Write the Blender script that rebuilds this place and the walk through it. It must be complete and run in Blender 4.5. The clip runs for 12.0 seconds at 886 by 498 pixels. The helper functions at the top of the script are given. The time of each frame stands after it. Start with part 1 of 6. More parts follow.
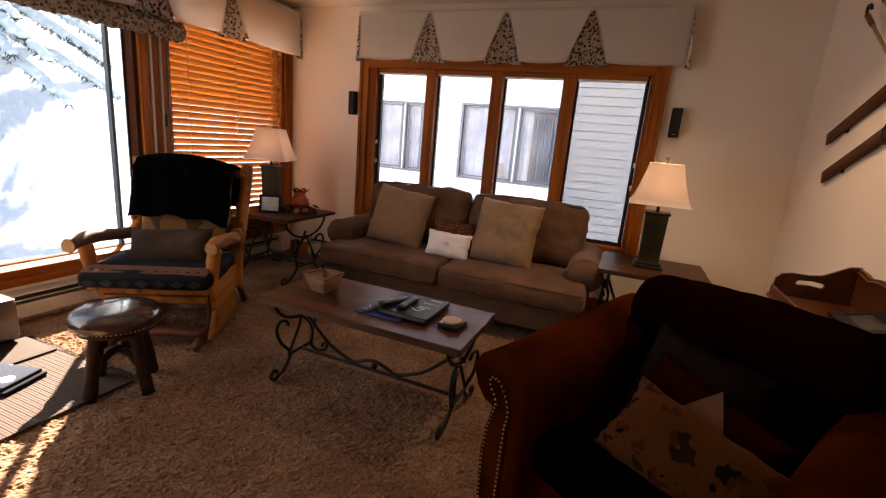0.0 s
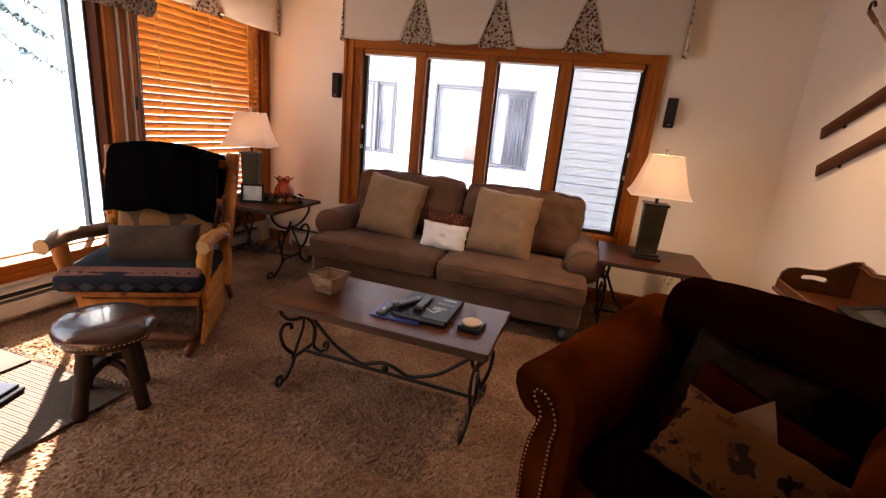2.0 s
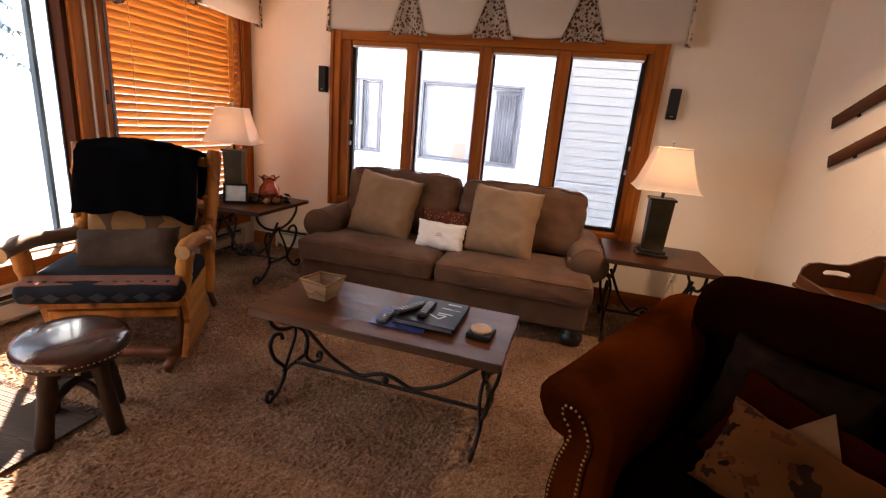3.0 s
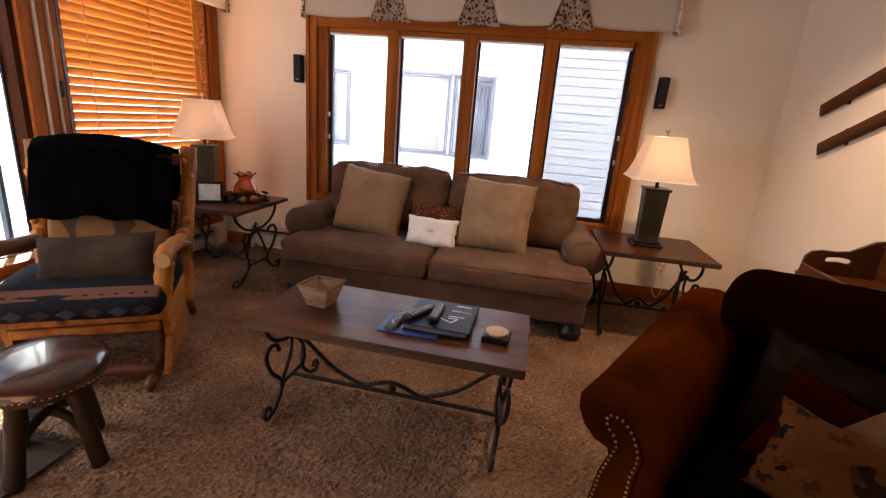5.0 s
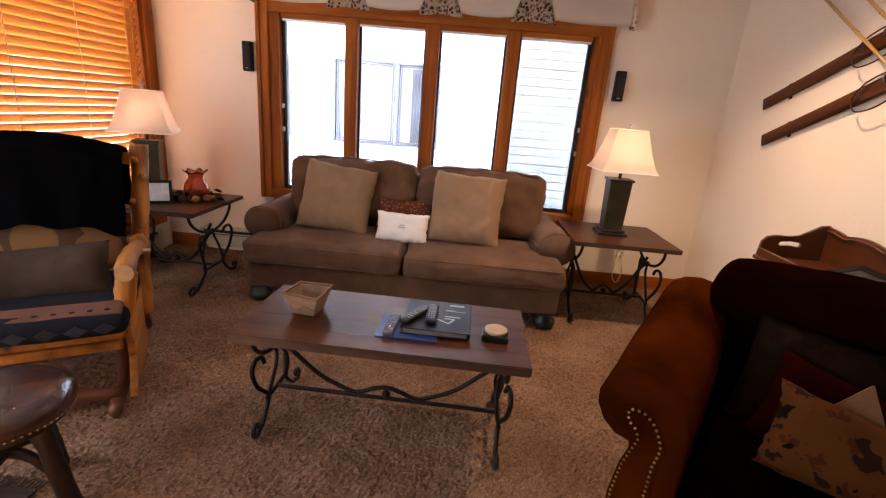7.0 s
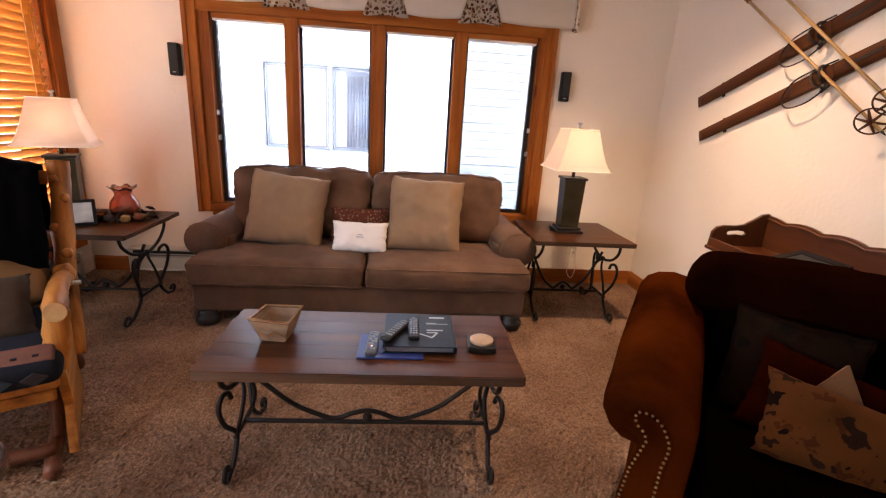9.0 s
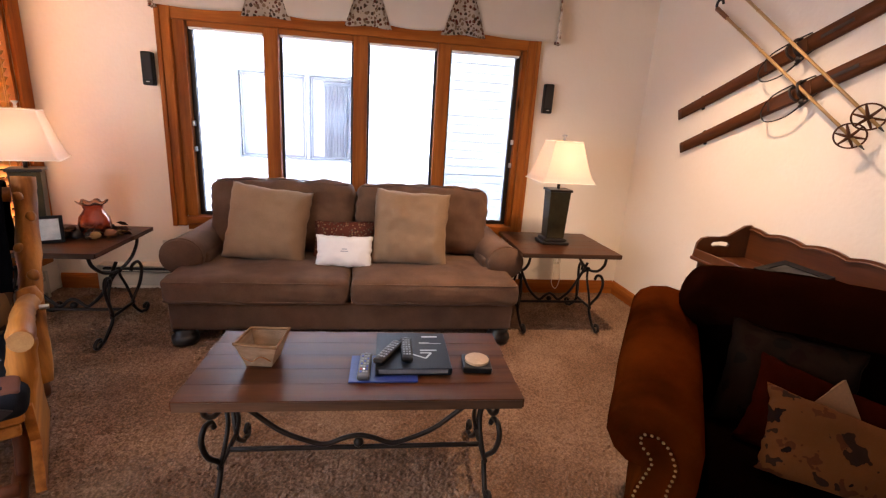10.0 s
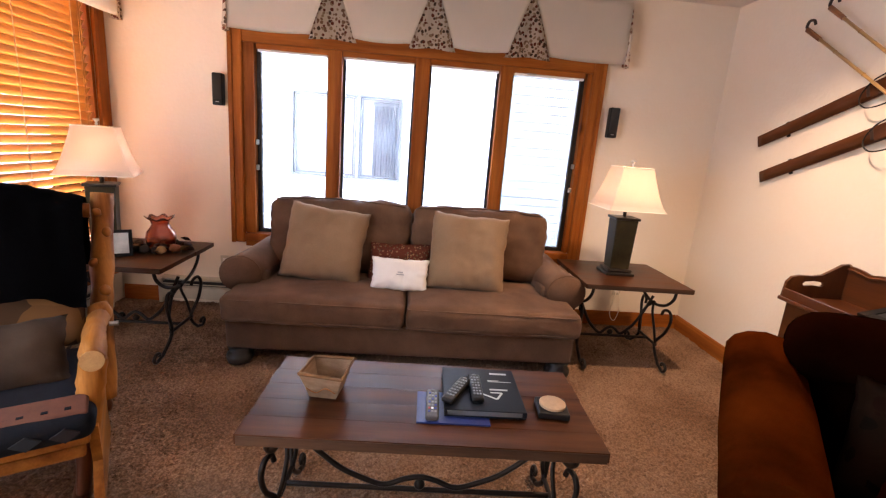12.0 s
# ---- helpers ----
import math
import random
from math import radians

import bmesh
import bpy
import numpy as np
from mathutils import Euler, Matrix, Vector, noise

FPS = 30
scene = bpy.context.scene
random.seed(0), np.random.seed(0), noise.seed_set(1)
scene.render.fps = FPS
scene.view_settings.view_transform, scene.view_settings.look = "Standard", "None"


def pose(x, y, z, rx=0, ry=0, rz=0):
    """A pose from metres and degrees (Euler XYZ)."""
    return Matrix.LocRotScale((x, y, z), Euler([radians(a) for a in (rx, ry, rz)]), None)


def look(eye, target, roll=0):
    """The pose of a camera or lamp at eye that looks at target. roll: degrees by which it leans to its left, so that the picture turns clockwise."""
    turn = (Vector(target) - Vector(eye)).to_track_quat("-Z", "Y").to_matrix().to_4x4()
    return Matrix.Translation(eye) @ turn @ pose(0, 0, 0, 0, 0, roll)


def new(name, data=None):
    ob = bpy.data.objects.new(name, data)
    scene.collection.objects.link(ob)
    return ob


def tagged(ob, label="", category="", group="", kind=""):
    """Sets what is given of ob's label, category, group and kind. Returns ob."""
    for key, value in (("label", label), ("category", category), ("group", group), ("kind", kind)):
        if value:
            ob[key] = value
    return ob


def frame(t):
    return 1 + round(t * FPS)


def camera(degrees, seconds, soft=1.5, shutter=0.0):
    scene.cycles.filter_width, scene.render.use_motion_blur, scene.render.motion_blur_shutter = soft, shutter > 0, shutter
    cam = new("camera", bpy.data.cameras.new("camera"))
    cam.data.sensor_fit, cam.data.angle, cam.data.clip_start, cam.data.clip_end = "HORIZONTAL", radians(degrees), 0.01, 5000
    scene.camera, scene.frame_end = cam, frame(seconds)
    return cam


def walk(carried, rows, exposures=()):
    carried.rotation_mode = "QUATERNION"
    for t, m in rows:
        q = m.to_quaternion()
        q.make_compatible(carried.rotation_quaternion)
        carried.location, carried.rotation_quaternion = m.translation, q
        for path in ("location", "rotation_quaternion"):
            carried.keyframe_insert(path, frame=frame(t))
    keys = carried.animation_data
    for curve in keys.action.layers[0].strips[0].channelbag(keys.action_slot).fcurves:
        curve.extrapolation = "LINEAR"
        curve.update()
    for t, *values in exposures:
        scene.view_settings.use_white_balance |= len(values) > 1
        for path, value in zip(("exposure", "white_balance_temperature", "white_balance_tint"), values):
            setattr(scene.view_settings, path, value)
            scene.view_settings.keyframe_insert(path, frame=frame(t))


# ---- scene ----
cam = camera(88.4, 12.0, soft=1.25)
PATH = [
    (0, (0.213, 0.734, 1.452), (-0.485, 2.549, 0.986), 5.0),
    (0.5, (0.174, 0.765, 1.469), (-0.508, 2.579, 0.977), 5.0),
    (1, (0.1, 0.766, 1.479), (-0.538, 2.593, 0.972), 5.4),
    (1.5, (0.003, 0.745, 1.493), (-0.579, 2.585, 0.969), 5.7),
    (2, (-0.091, 0.747, 1.502), (-0.625, 2.598, 0.964), 5.7),
    (2.5, (-0.161, 0.824, 1.468), (-0.666, 2.684, 0.933), 5.4),
    (4.5, (-0.406, 0.953, 1.435), (-0.767, 2.844, 0.893), 5.1),
    (5, (-0.445, 0.979, 1.433), (-0.775, 2.872, 0.876), 4.7),
    (5.5, (-0.484, 1.009, 1.429), (-0.779, 2.902, 0.855), 4.2),
    (6, (-0.564, 1.0, 1.444), (-0.792, 2.899, 0.859), 4.6),
    (6.5, (-0.637, 0.998, 1.446), (-0.785, 2.905, 0.86), 4.8),
    (7, (-0.688, 1.003, 1.45), (-0.757, 2.914, 0.866), 4.8),
    (9, (-0.861, 1.097, 1.449), (-0.66, 3.007, 0.89), 3.6),
    (9.5, (-0.893, 1.125, 1.459), (-0.628, 3.032, 0.915), 3.6),
    (10, (-0.919, 1.161, 1.47), (-0.622, 3.069, 0.95), 3.7),
    (10.5, (-0.963, 1.205, 1.477), (-0.655, 3.119, 0.987), 4.2),
    (11, (-0.994, 1.235, 1.477), (-0.713, 3.16, 1.012), 4.6),
    (11.5, (-1.022, 1.264, 1.479), (-0.802, 3.198, 1.022), 4.7),
    (12, (-1.057, 1.291, 1.476), (-0.922, 3.235, 1.026), 4.6),
]
EXPOSURES = [(0.0, 3.18, 8200, 23), (1.5, 3.66, 8050, 24), (2.5, 3.78, 7900, 23), (5.5, 3.92, 7450, 21), (7.0, 4.20, 7200, 20), (9.0, 4.38, 7000, 20), (12.0, 4.44, 6950, 19)]
walk(cam, [(t, look(eye, target, roll)) for t, eye, target, roll in PATH], EXPOSURES)

# ---- light ----
world = bpy.data.worlds.new("sky")
scene.world = world
world.use_nodes = True
wn = world.node_tree.nodes
sky = wn.new("ShaderNodeTexSky")
sky.sky_type, sky.sun_disc = "NISHITA", False
SUN_EL, SUN_FROM = 38.0, (-1.0, 0.94)          # the sun stands outside the west windows
sky.sun_elevation = radians(SUN_EL)
sky.sun_rotation = math.atan2(SUN_FROM[0], SUN_FROM[1])
world.node_tree.links.new(sky.outputs[0], wn["Background"].inputs[0])
wn["Background"].inputs[1].default_value = 0.15
sun_data = bpy.data.lights.new("sun", "SUN")
sun_data.energy, sun_data.angle, sun_data.color = 5.0, radians(0.53), (1.0, 0.95, 0.88)
sun = new("sun", sun_data)
sd = Vector((SUN_FROM[0], SUN_FROM[1], 0)).normalized() * math.cos(radians(SUN_EL)) + Vector((0, 0, math.sin(radians(SUN_EL))))
sun.matrix_world = look(Vector((-12, 3, 12)), Vector((-12, 3, 12)) - sd)


# added area lamp in the picture window's unseen south part, fills in for skylight
fill_light = bpy.data.lights.new("window_fill_lamp", "AREA")
fill_light.shape, fill_light.size, fill_light.size_y = "RECTANGLE", 1.70, 1.70
fill_light.energy, fill_light.color = 2.5, (0.88, 0.95, 1.0)
new("window_fill_lamp", fill_light).matrix_world = look((-3.50, 1.20, 1.42), (1.4, 2.6, 1.45))


def bulb(name, place, watts, colour, radius):
    data = bpy.data.lights.new(name, "POINT")
    data.energy, data.color, data.shadow_soft_size = watts, colour, radius
    ob = new(name, data)
    ob.location = place
    return ob


# ---- materials ----
def material(name, base, rough=0.6, metal=0.0, second=None, scale=6.0, fine=120.0, bump=0.2, depth=0.002,
             stretch=(1, 1, 1), mix=0.5, spec=0.5, sheen=0.0, coat=0.0, fine_mix=0.25, transmission=0.0, rough_var=0.1):
    """Two scales of colour variation, roughness variation and a fine relief, in metres of the object."""
    m = bpy.data.materials.new(name)
    m.use_nodes = True
    nt = m.node_tree
    n, l = nt.nodes, nt.links
    p = n["Principled BSDF"]
    second = second or tuple(c * 0.7 for c in base)
    tc = n.new("ShaderNodeTexCoord")
    mp = n.new("ShaderNodeMapping")
    mp.inputs["Scale"].default_value = stretch
    l.new(tc.outputs["Object"], mp.inputs["Vector"])
    big = n.new("ShaderNodeTexNoise")
    big.inputs["Scale"].default_value, big.inputs["Detail"].default_value = scale, 5
    l.new(mp.outputs[0], big.inputs["Vector"])
    small = n.new("ShaderNodeTexNoise")
    small.inputs["Scale"].default_value, small.inputs["Detail"].default_value = fine, 3
    l.new(mp.outputs[0], small.inputs["Vector"])
    ramp = n.new("ShaderNodeValToRGB")
    ramp.color_ramp.elements[0].position, ramp.color_ramp.elements[1].position = 0.5 - mix / 2, 0.5 + mix / 2
    ramp.color_ramp.elements[0].color, ramp.color_ramp.elements[1].color = (*second, 1), (*base, 1)
    l.new(big.outputs["Fac"], ramp.inputs["Fac"])
    mixc = n.new("ShaderNodeMixRGB")
    mixc.blend_type = "OVERLAY"
    mixc.inputs[0].default_value = fine_mix
    l.new(ramp.outputs[0], mixc.inputs[1])
    l.new(small.outputs["Color"], mixc.inputs[2])
    bw = n.new("ShaderNodeRGBToBW")
    l.new(small.outputs["Color"], bw.inputs[0])
    l.new(bw.outputs[0], mixc.inputs[2])
    l.new(mixc.outputs[0], p.inputs["Base Color"])
    mr = n.new("ShaderNodeMapRange")
    mr.inputs["To Min"].default_value, mr.inputs["To Max"].default_value = max(0.02, rough - rough_var), min(1, rough + rough_var)
    l.new(big.outputs["Fac"], mr.inputs["Value"])
    l.new(mr.outputs[0], p.inputs["Roughness"])
    p.inputs["Metallic"].default_value = metal
    p.inputs["Specular IOR Level"].default_value = spec
    p.inputs["Sheen Weight"].default_value = sheen
    p.inputs["Coat Weight"].default_value = coat
    p.inputs["Transmission Weight"].default_value = transmission
    if bump:
        b = n.new("ShaderNodeBump")
        b.inputs["Strength"].default_value, b.inputs["Distance"].default_value = bump, depth
        l.new(small.outputs["Fac"], b.inputs["Height"])
        l.new(b.outputs[0], p.inputs["Normal"])
    return m


def wood(name, light, dark, axis=0, rough=0.4, coat=0.1, ring=18.0, knots=True, spec=0.5):
    """Boards with long grain along the axis, darker streaks and a few knots."""
    st = [1.0, 1.0, 1.0]
    st[axis] = 0.06
    m = material(name, light, rough, second=dark, scale=ring, fine=ring * 9, stretch=tuple(st), bump=0.15, depth=0.0008, coat=coat, mix=0.45, fine_mix=0.35, spec=spec)
    if knots:
        nt = m.node_tree
        n, l = nt.nodes, nt.links
        tc = n.new("ShaderNodeTexCoord")
        mp = n.new("ShaderNodeMapping")
        s2 = [4.0, 4.0, 4.0]
        s2[axis] = 1.7
        mp.inputs["Scale"].default_value = s2
        l.new(tc.outputs["Object"], mp.inputs["Vector"])
        v = n.new("ShaderNodeTexVoronoi")
        v.inputs["Scale"].default_value = 1.0
        l.new(mp.outputs[0], v.inputs["Vector"])
        r = n.new("ShaderNodeValToRGB")
        r.color_ramp.elements[0].position, r.color_ramp.elements[1].position = 0.03, 0.13
        r.color_ramp.elements[0].color, r.color_ramp.elements[1].color = (0.25, 0.18, 0.12, 1), (1, 1, 1, 1)
        l.new(v.outputs["Distance"], r.inputs["Fac"])
        mul = n.new("ShaderNodeMixRGB")
        mul.blend_type = "MULTIPLY"
        mul.inputs[0].default_value = 1.0
        p = n["Principled BSDF"]
        src = p.inputs["Base Color"].links[0].from_socket
        l.new(src, mul.inputs[1])
        l.new(r.outputs[0], mul.inputs[2])
        l.new(mul.outputs[0], p.inputs["Base Color"])
    return m


def printed(name, ground, spots, scale=38.0, cut=0.36, rough=0.9, warp_by=0.02, warp_at=30.0):
    """Cloth with a small leaf print in several colours."""
    m = material(name, ground, rough, second=tuple(c * 0.9 for c in ground), bump=0.25, fine=500, spec=0.2)
    nt = m.node_tree
    n, l = nt.nodes, nt.links
    tc = n.new("ShaderNodeTexCoord")
    warp = n.new("ShaderNodeTexNoise")
    warp.inputs["Scale"].default_value = warp_at
    add = n.new("ShaderNodeVectorMath")
    add.operation = "MULTIPLY_ADD"
    add.inputs[1].default_value = (warp_by, warp_by, warp_by)
    l.new(tc.outputs["Object"], warp.inputs["Vector"])
    l.new(warp.outputs["Color"], add.inputs[0])
    l.new(tc.outputs["Object"], add.inputs[2])
    v = n.new("ShaderNodeTexVoronoi")
    v.inputs["Scale"].default_value = scale
    l.new(add.outputs[0], v.inputs["Vector"])
    sep = n.new("ShaderNodeSeparateColor")
    l.new(v.outputs["Color"], sep.inputs[0])
    pal = n.new("ShaderNodeValToRGB")
    pal.color_ramp.interpolation = "CONSTANT"
    while len(pal.color_ramp.elements) < len(spots):
        pal.color_ramp.elements.new(0.5)
    for i, c in enumerate(spots):
        pal.color_ramp.elements[i].position, pal.color_ramp.elements[i].color = i / len(spots), (*c, 1)
    l.new(sep.outputs[0], pal.inputs["Fac"])
    less = n.new("ShaderNodeMath")
    less.operation = "LESS_THAN"
    less.inputs[1].default_value = cut
    l.new(v.outputs["Distance"], less.inputs[0])
    mx = n.new("ShaderNodeMixRGB")
    p = n["Principled BSDF"]
    l.new(p.inputs["Base Color"].links[0].from_socket, mx.inputs[1])
    l.new(less.outputs[0], mx.inputs[0])
    l.new(pal.outputs[0], mx.inputs[2])
    l.new(mx.outputs[0], p.inputs["Base Color"])
    m.node_tree.nodes["Principled BSDF"].inputs["Specular IOR Level"].default_value = 0.08
    return m


def clear_glass(name, tint=(1, 1, 1), keep=1.0, rough=0.0, ior=1.25):
    """Thin window glass: see-through with a real mirror-like sheen."""
    m = bpy.data.materials.new(name)
    m.use_nodes = True
    n, l = m.node_tree.nodes, m.node_tree.links
    n.remove(n["Principled BSDF"])
    tr = n.new("ShaderNodeBsdfTransparent")
    tr.inputs[0].default_value = (*[c * keep for c in tint], 1)
    gl = n.new("ShaderNodeBsdfGlossy")
    gl.inputs["Roughness"].default_value = rough
    fr = n.new("ShaderNodeFresnel")
    fr.inputs[0].default_value = ior
    mx = n.new("ShaderNodeMixShader")
    l.new(fr.outputs[0], mx.inputs[0])
    l.new(tr.outputs[0], mx.inputs[1])
    l.new(gl.outputs[0], mx.inputs[2])
    l.new(mx.outputs[0], n["Material Output"].inputs[0])
    return m


def shade_cloth(name, colour):
    """Lampshade linen that lets the bulb's light through."""
    m = material(name, colour, 0.9, second=tuple(c * 0.93 for c in colour), fine=400, bump=0.2)
    n, l = m.node_tree.nodes, m.node_tree.links
    tl = n.new("ShaderNodeBsdfTranslucent")
    tl.inputs[0].default_value = (0.80, 0.58, 0.42, 1)
    mx = n.new("ShaderNodeMixShader")
    mx.inputs[0].default_value = 0.42
    l.new(n["Principled BSDF"].outputs[0], mx.inputs[1])
    l.new(tl.outputs[0], mx.inputs[2])
    l.new(mx.outputs[0], n["Material Output"].inputs[0])
    return m


def pile(name):
    """Cut-pile carpet: tufts with shade painted into the gaps between them, broad darker patches and warm and grey
    yarns.
    """
    m = material(name, (0.352, 0.222, 0.147), 0.95, second=(0.150, 0.078, 0.045), scale=2.1, fine=240, bump=0.6, depth=0.004, fine_mix=0.55, mix=0.56, spec=0.05)
    n, l = m.node_tree.nodes, m.node_tree.links
    p = n["Principled BSDF"]
    tc = n.new("ShaderNodeTexCoord")
    warp = n.new("ShaderNodeTexNoise")
    warp.inputs["Scale"].default_value = 45
    add = n.new("ShaderNodeVectorMath")
    add.operation = "MULTIPLY_ADD"
    add.inputs[1].default_value = (0.02, 0.02, 0.02)
    l.new(tc.outputs["Object"], warp.inputs["Vector"])
    l.new(warp.outputs["Color"], add.inputs[0])
    l.new(tc.outputs["Object"], add.inputs[2])
    v = n.new("ShaderNodeTexVoronoi")
    v.inputs["Scale"].default_value = 88
    l.new(add.outputs[0], v.inputs["Vector"])
    r = n.new("ShaderNodeValToRGB")
    r.color_ramp.elements[0].position, r.color_ramp.elements[1].position = 0.15, 0.75
    r.color_ramp.elements[0].color, r.color_ramp.elements[1].color = (1.25, 1.22, 1.18, 1), (0.30, 0.27, 0.25, 1)
    l.new(v.outputs["Distance"], r.inputs["Fac"])
    mul = n.new("ShaderNodeMixRGB")
    mul.blend_type = "MULTIPLY"
    mul.inputs[0].default_value = 0.5
    l.new(p.inputs["Base Color"].links[0].from_socket, mul.inputs[1])
    l.new(r.outputs[0], mul.inputs[2])
    l.new(mul.outputs[0], p.inputs["Base Color"])
    return m


M_WALL = material("cream plaster", (0.86, 0.765, 0.64), 0.85, second=(0.82, 0.72, 0.595), scale=1.2, fine=38, bump=0.32, depth=0.005, fine_mix=0.07)
M_CEIL = material("ceiling plaster", (0.80, 0.72, 0.64), 0.9, second=(0.76, 0.68, 0.60), scale=2, fine=60, bump=0.3, depth=0.004, fine_mix=0.06)
M_CARPET = pile("beige pile carpet")
M_PINE_Z = wood("varnished pine upright", (0.44, 0.142, 0.024), (0.205, 0.048, 0.007), 2, 0.55, 0.0, spec=0.15)
M_PINE_X = wood("varnished pine along x", (0.44, 0.142, 0.024), (0.205, 0.048, 0.007), 0, 0.55, 0.0, spec=0.15)
M_PINE_Y = wood("varnished pine along y", (0.44, 0.142, 0.024), (0.205, 0.048, 0.007), 1, 0.55, 0.0, spec=0.15)
# jamb pine, darkened because snow glare would wash it out
M_DARKPINE = wood("pine darkened against glare", (0.085, 0.024, 0.006), (0.05, 0.014, 0.004), 2, 0.6, 0.0, spec=0.1)
M_SLAT = wood("honey wood slat", (0.52, 0.235, 0.046), (0.40, 0.165, 0.028), 1, 0.40, 0.1, knots=False)
M_CORD = material("pale tan cord", (0.72, 0.52, 0.30), 0.8)
M_SEAL = material("dark window seal", (0.02, 0.015, 0.012), 0.5)
M_WHITEMETAL = material("cream painted metal", (0.62, 0.56, 0.46), 0.45, second=(0.55, 0.49, 0.40), bump=0.05)
M_DARKSLOT = material("dark slot", (0.02, 0.02, 0.02), 0.8)
M_GLASS = clear_glass("window glass")
# pane tint added to hold down the glare of the snow outside
M_DIMGLASS = clear_glass("blue-tinted glass that dims the view", (0.88, 0.98, 1.0), 0.58)
M_SCREEN = clear_glass("insect screen", (1.0, 0.985, 0.955), 0.50, 0.0, 1.002)
M_VAL = material("cream valance cloth", (0.94, 0.86, 0.745), 0.9, second=(0.90, 0.82, 0.70), scale=4, fine=420, bump=0.25, depth=0.001, fine_mix=0.12)
M_LEAF = printed("leaf print cloth", (0.66, 0.56, 0.45), [(0.16, 0.045, 0.025), (0.22, 0.13, 0.08), (0.09, 0.055, 0.035), (0.32, 0.22, 0.14)], 38.0, 0.46)
# valance print again, darkened where the gathered cloth lies in shade
M_LEAFSHADED = printed("shaded leaf print cloth", (0.30, 0.235, 0.175), [(0.09, 0.035, 0.025), (0.12, 0.085, 0.06), (0.05, 0.04, 0.03), (0.18, 0.14, 0.10)], 44.0, 0.5)
M_SOFA = material("taupe microfibre", (0.178, 0.098, 0.060), 0.85, second=(0.088, 0.045, 0.026), scale=5.5, fine=200, bump=0.4, depth=0.0015, sheen=0.08, fine_mix=0.38, spec=0.12)
M_SOFAP = material("olive tan pillow cloth", (0.315, 0.205, 0.125), 0.88, second=(0.255, 0.160, 0.092), scale=6, fine=260, bump=0.4, depth=0.0015, sheen=0.05, fine_mix=0.35, spec=0.25)
M_WHITE = material("white cotton", (0.90, 0.88, 0.86), 0.9, second=(0.84, 0.82, 0.80), scale=5, fine=420, bump=0.25, depth=0.001, fine_mix=0.1)
M_PALEMARK = material("pale grey thread", (0.52, 0.53, 0.58), 0.8)
M_REDP = printed("rust patterned cloth", (0.13, 0.035, 0.022), [(0.26, 0.15, 0.08), (0.08, 0.03, 0.02), (0.14, 0.10, 0.06)], 60, 0.4)
M_BLACKWOOD = material("black turned wood", (0.015, 0.011, 0.009), 0.35, bump=0.05)
M_TABLE = wood("dark walnut plank", (0.100, 0.034, 0.012), (0.030, 0.0095, 0.004), 0, 0.34, 0.0, 16, knots=False, spec=0.14)
M_EDGE = wood("worn table edge", (0.085, 0.046, 0.028), (0.038, 0.021, 0.013), 0, 0.5, 0.0, 20, knots=False, spec=0.22)
M_IRON = material("black wrought iron", (0.018, 0.015, 0.014), 0.5, metal=0.6, second=(0.03, 0.022, 0.018), fine=90, bump=0.3, depth=0.001)
M_LOG = wood("peeled pine log", (0.50, 0.195, 0.038), (0.17, 0.050, 0.009), 1, 0.5, 0.0, 14, spec=0.2)
M_LOGZ = wood("peeled pine log upright", (0.50, 0.195, 0.038), (0.17, 0.050, 0.009), 2, 0.5, 0.0, 14, spec=0.2)
M_BARKY = wood("grey-brown log along y", (0.20, 0.12, 0.07), (0.11, 0.06, 0.032), 1, 0.6, 0.05, 16)
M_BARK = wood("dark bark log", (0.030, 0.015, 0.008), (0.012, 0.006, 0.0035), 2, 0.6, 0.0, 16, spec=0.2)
M_ENDGRAIN = material("sawn log end", (0.58, 0.37, 0.17), 0.6, second=(0.46, 0.27, 0.11), scale=30, fine=200)
M_BLANKET = material("black fleece throw", (0.0035, 0.0035, 0.0045), 0.95, second=(0.002, 0.002, 0.003), fine=300, bump=0.5, sheen=0.0, spec=0.03)
M_LEATHER = material("dark brown leather", (0.055, 0.022, 0.017), 0.24, second=(0.036, 0.014, 0.011), scale=6, fine=140, bump=0.08, depth=0.001, coat=0.5)
M_BRASS = material("brass nail", (0.55, 0.42, 0.22), 0.3, metal=1.0)
M_RUST = material("rust suede armchair cloth", (0.072, 0.0135, 0.0018), 0.95, second=(0.018, 0.0032, 0.0006), scale=4, fine=300, bump=0.25, depth=0.001, sheen=0.0, spec=0.0, mix=0.4)
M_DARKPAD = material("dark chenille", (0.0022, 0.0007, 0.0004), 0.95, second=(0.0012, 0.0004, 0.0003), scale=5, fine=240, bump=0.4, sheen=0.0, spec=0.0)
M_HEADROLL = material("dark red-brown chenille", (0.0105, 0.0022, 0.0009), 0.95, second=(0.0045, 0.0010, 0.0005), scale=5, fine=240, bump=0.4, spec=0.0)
M_BLACK = material("black plastic", (0.010, 0.010, 0.011), 0.4, bump=0.05, spec=0.25)
M_SILVER = material("satin silver", (0.55, 0.55, 0.56), 0.3, metal=0.9, bump=0.03)
M_GREYMETAL = material("grey painted metal", (0.16, 0.155, 0.15), 0.35, metal=0.4, bump=0.04)
M_STONE = material("slate green ceramic", (0.062, 0.050, 0.024), 0.4, second=(0.028, 0.020, 0.010), scale=9, fine=60, bump=0.25, depth=0.002, coat=0.0, spec=0.18)
M_SHADE = shade_cloth("cream linen shade", (0.78, 0.70, 0.62))
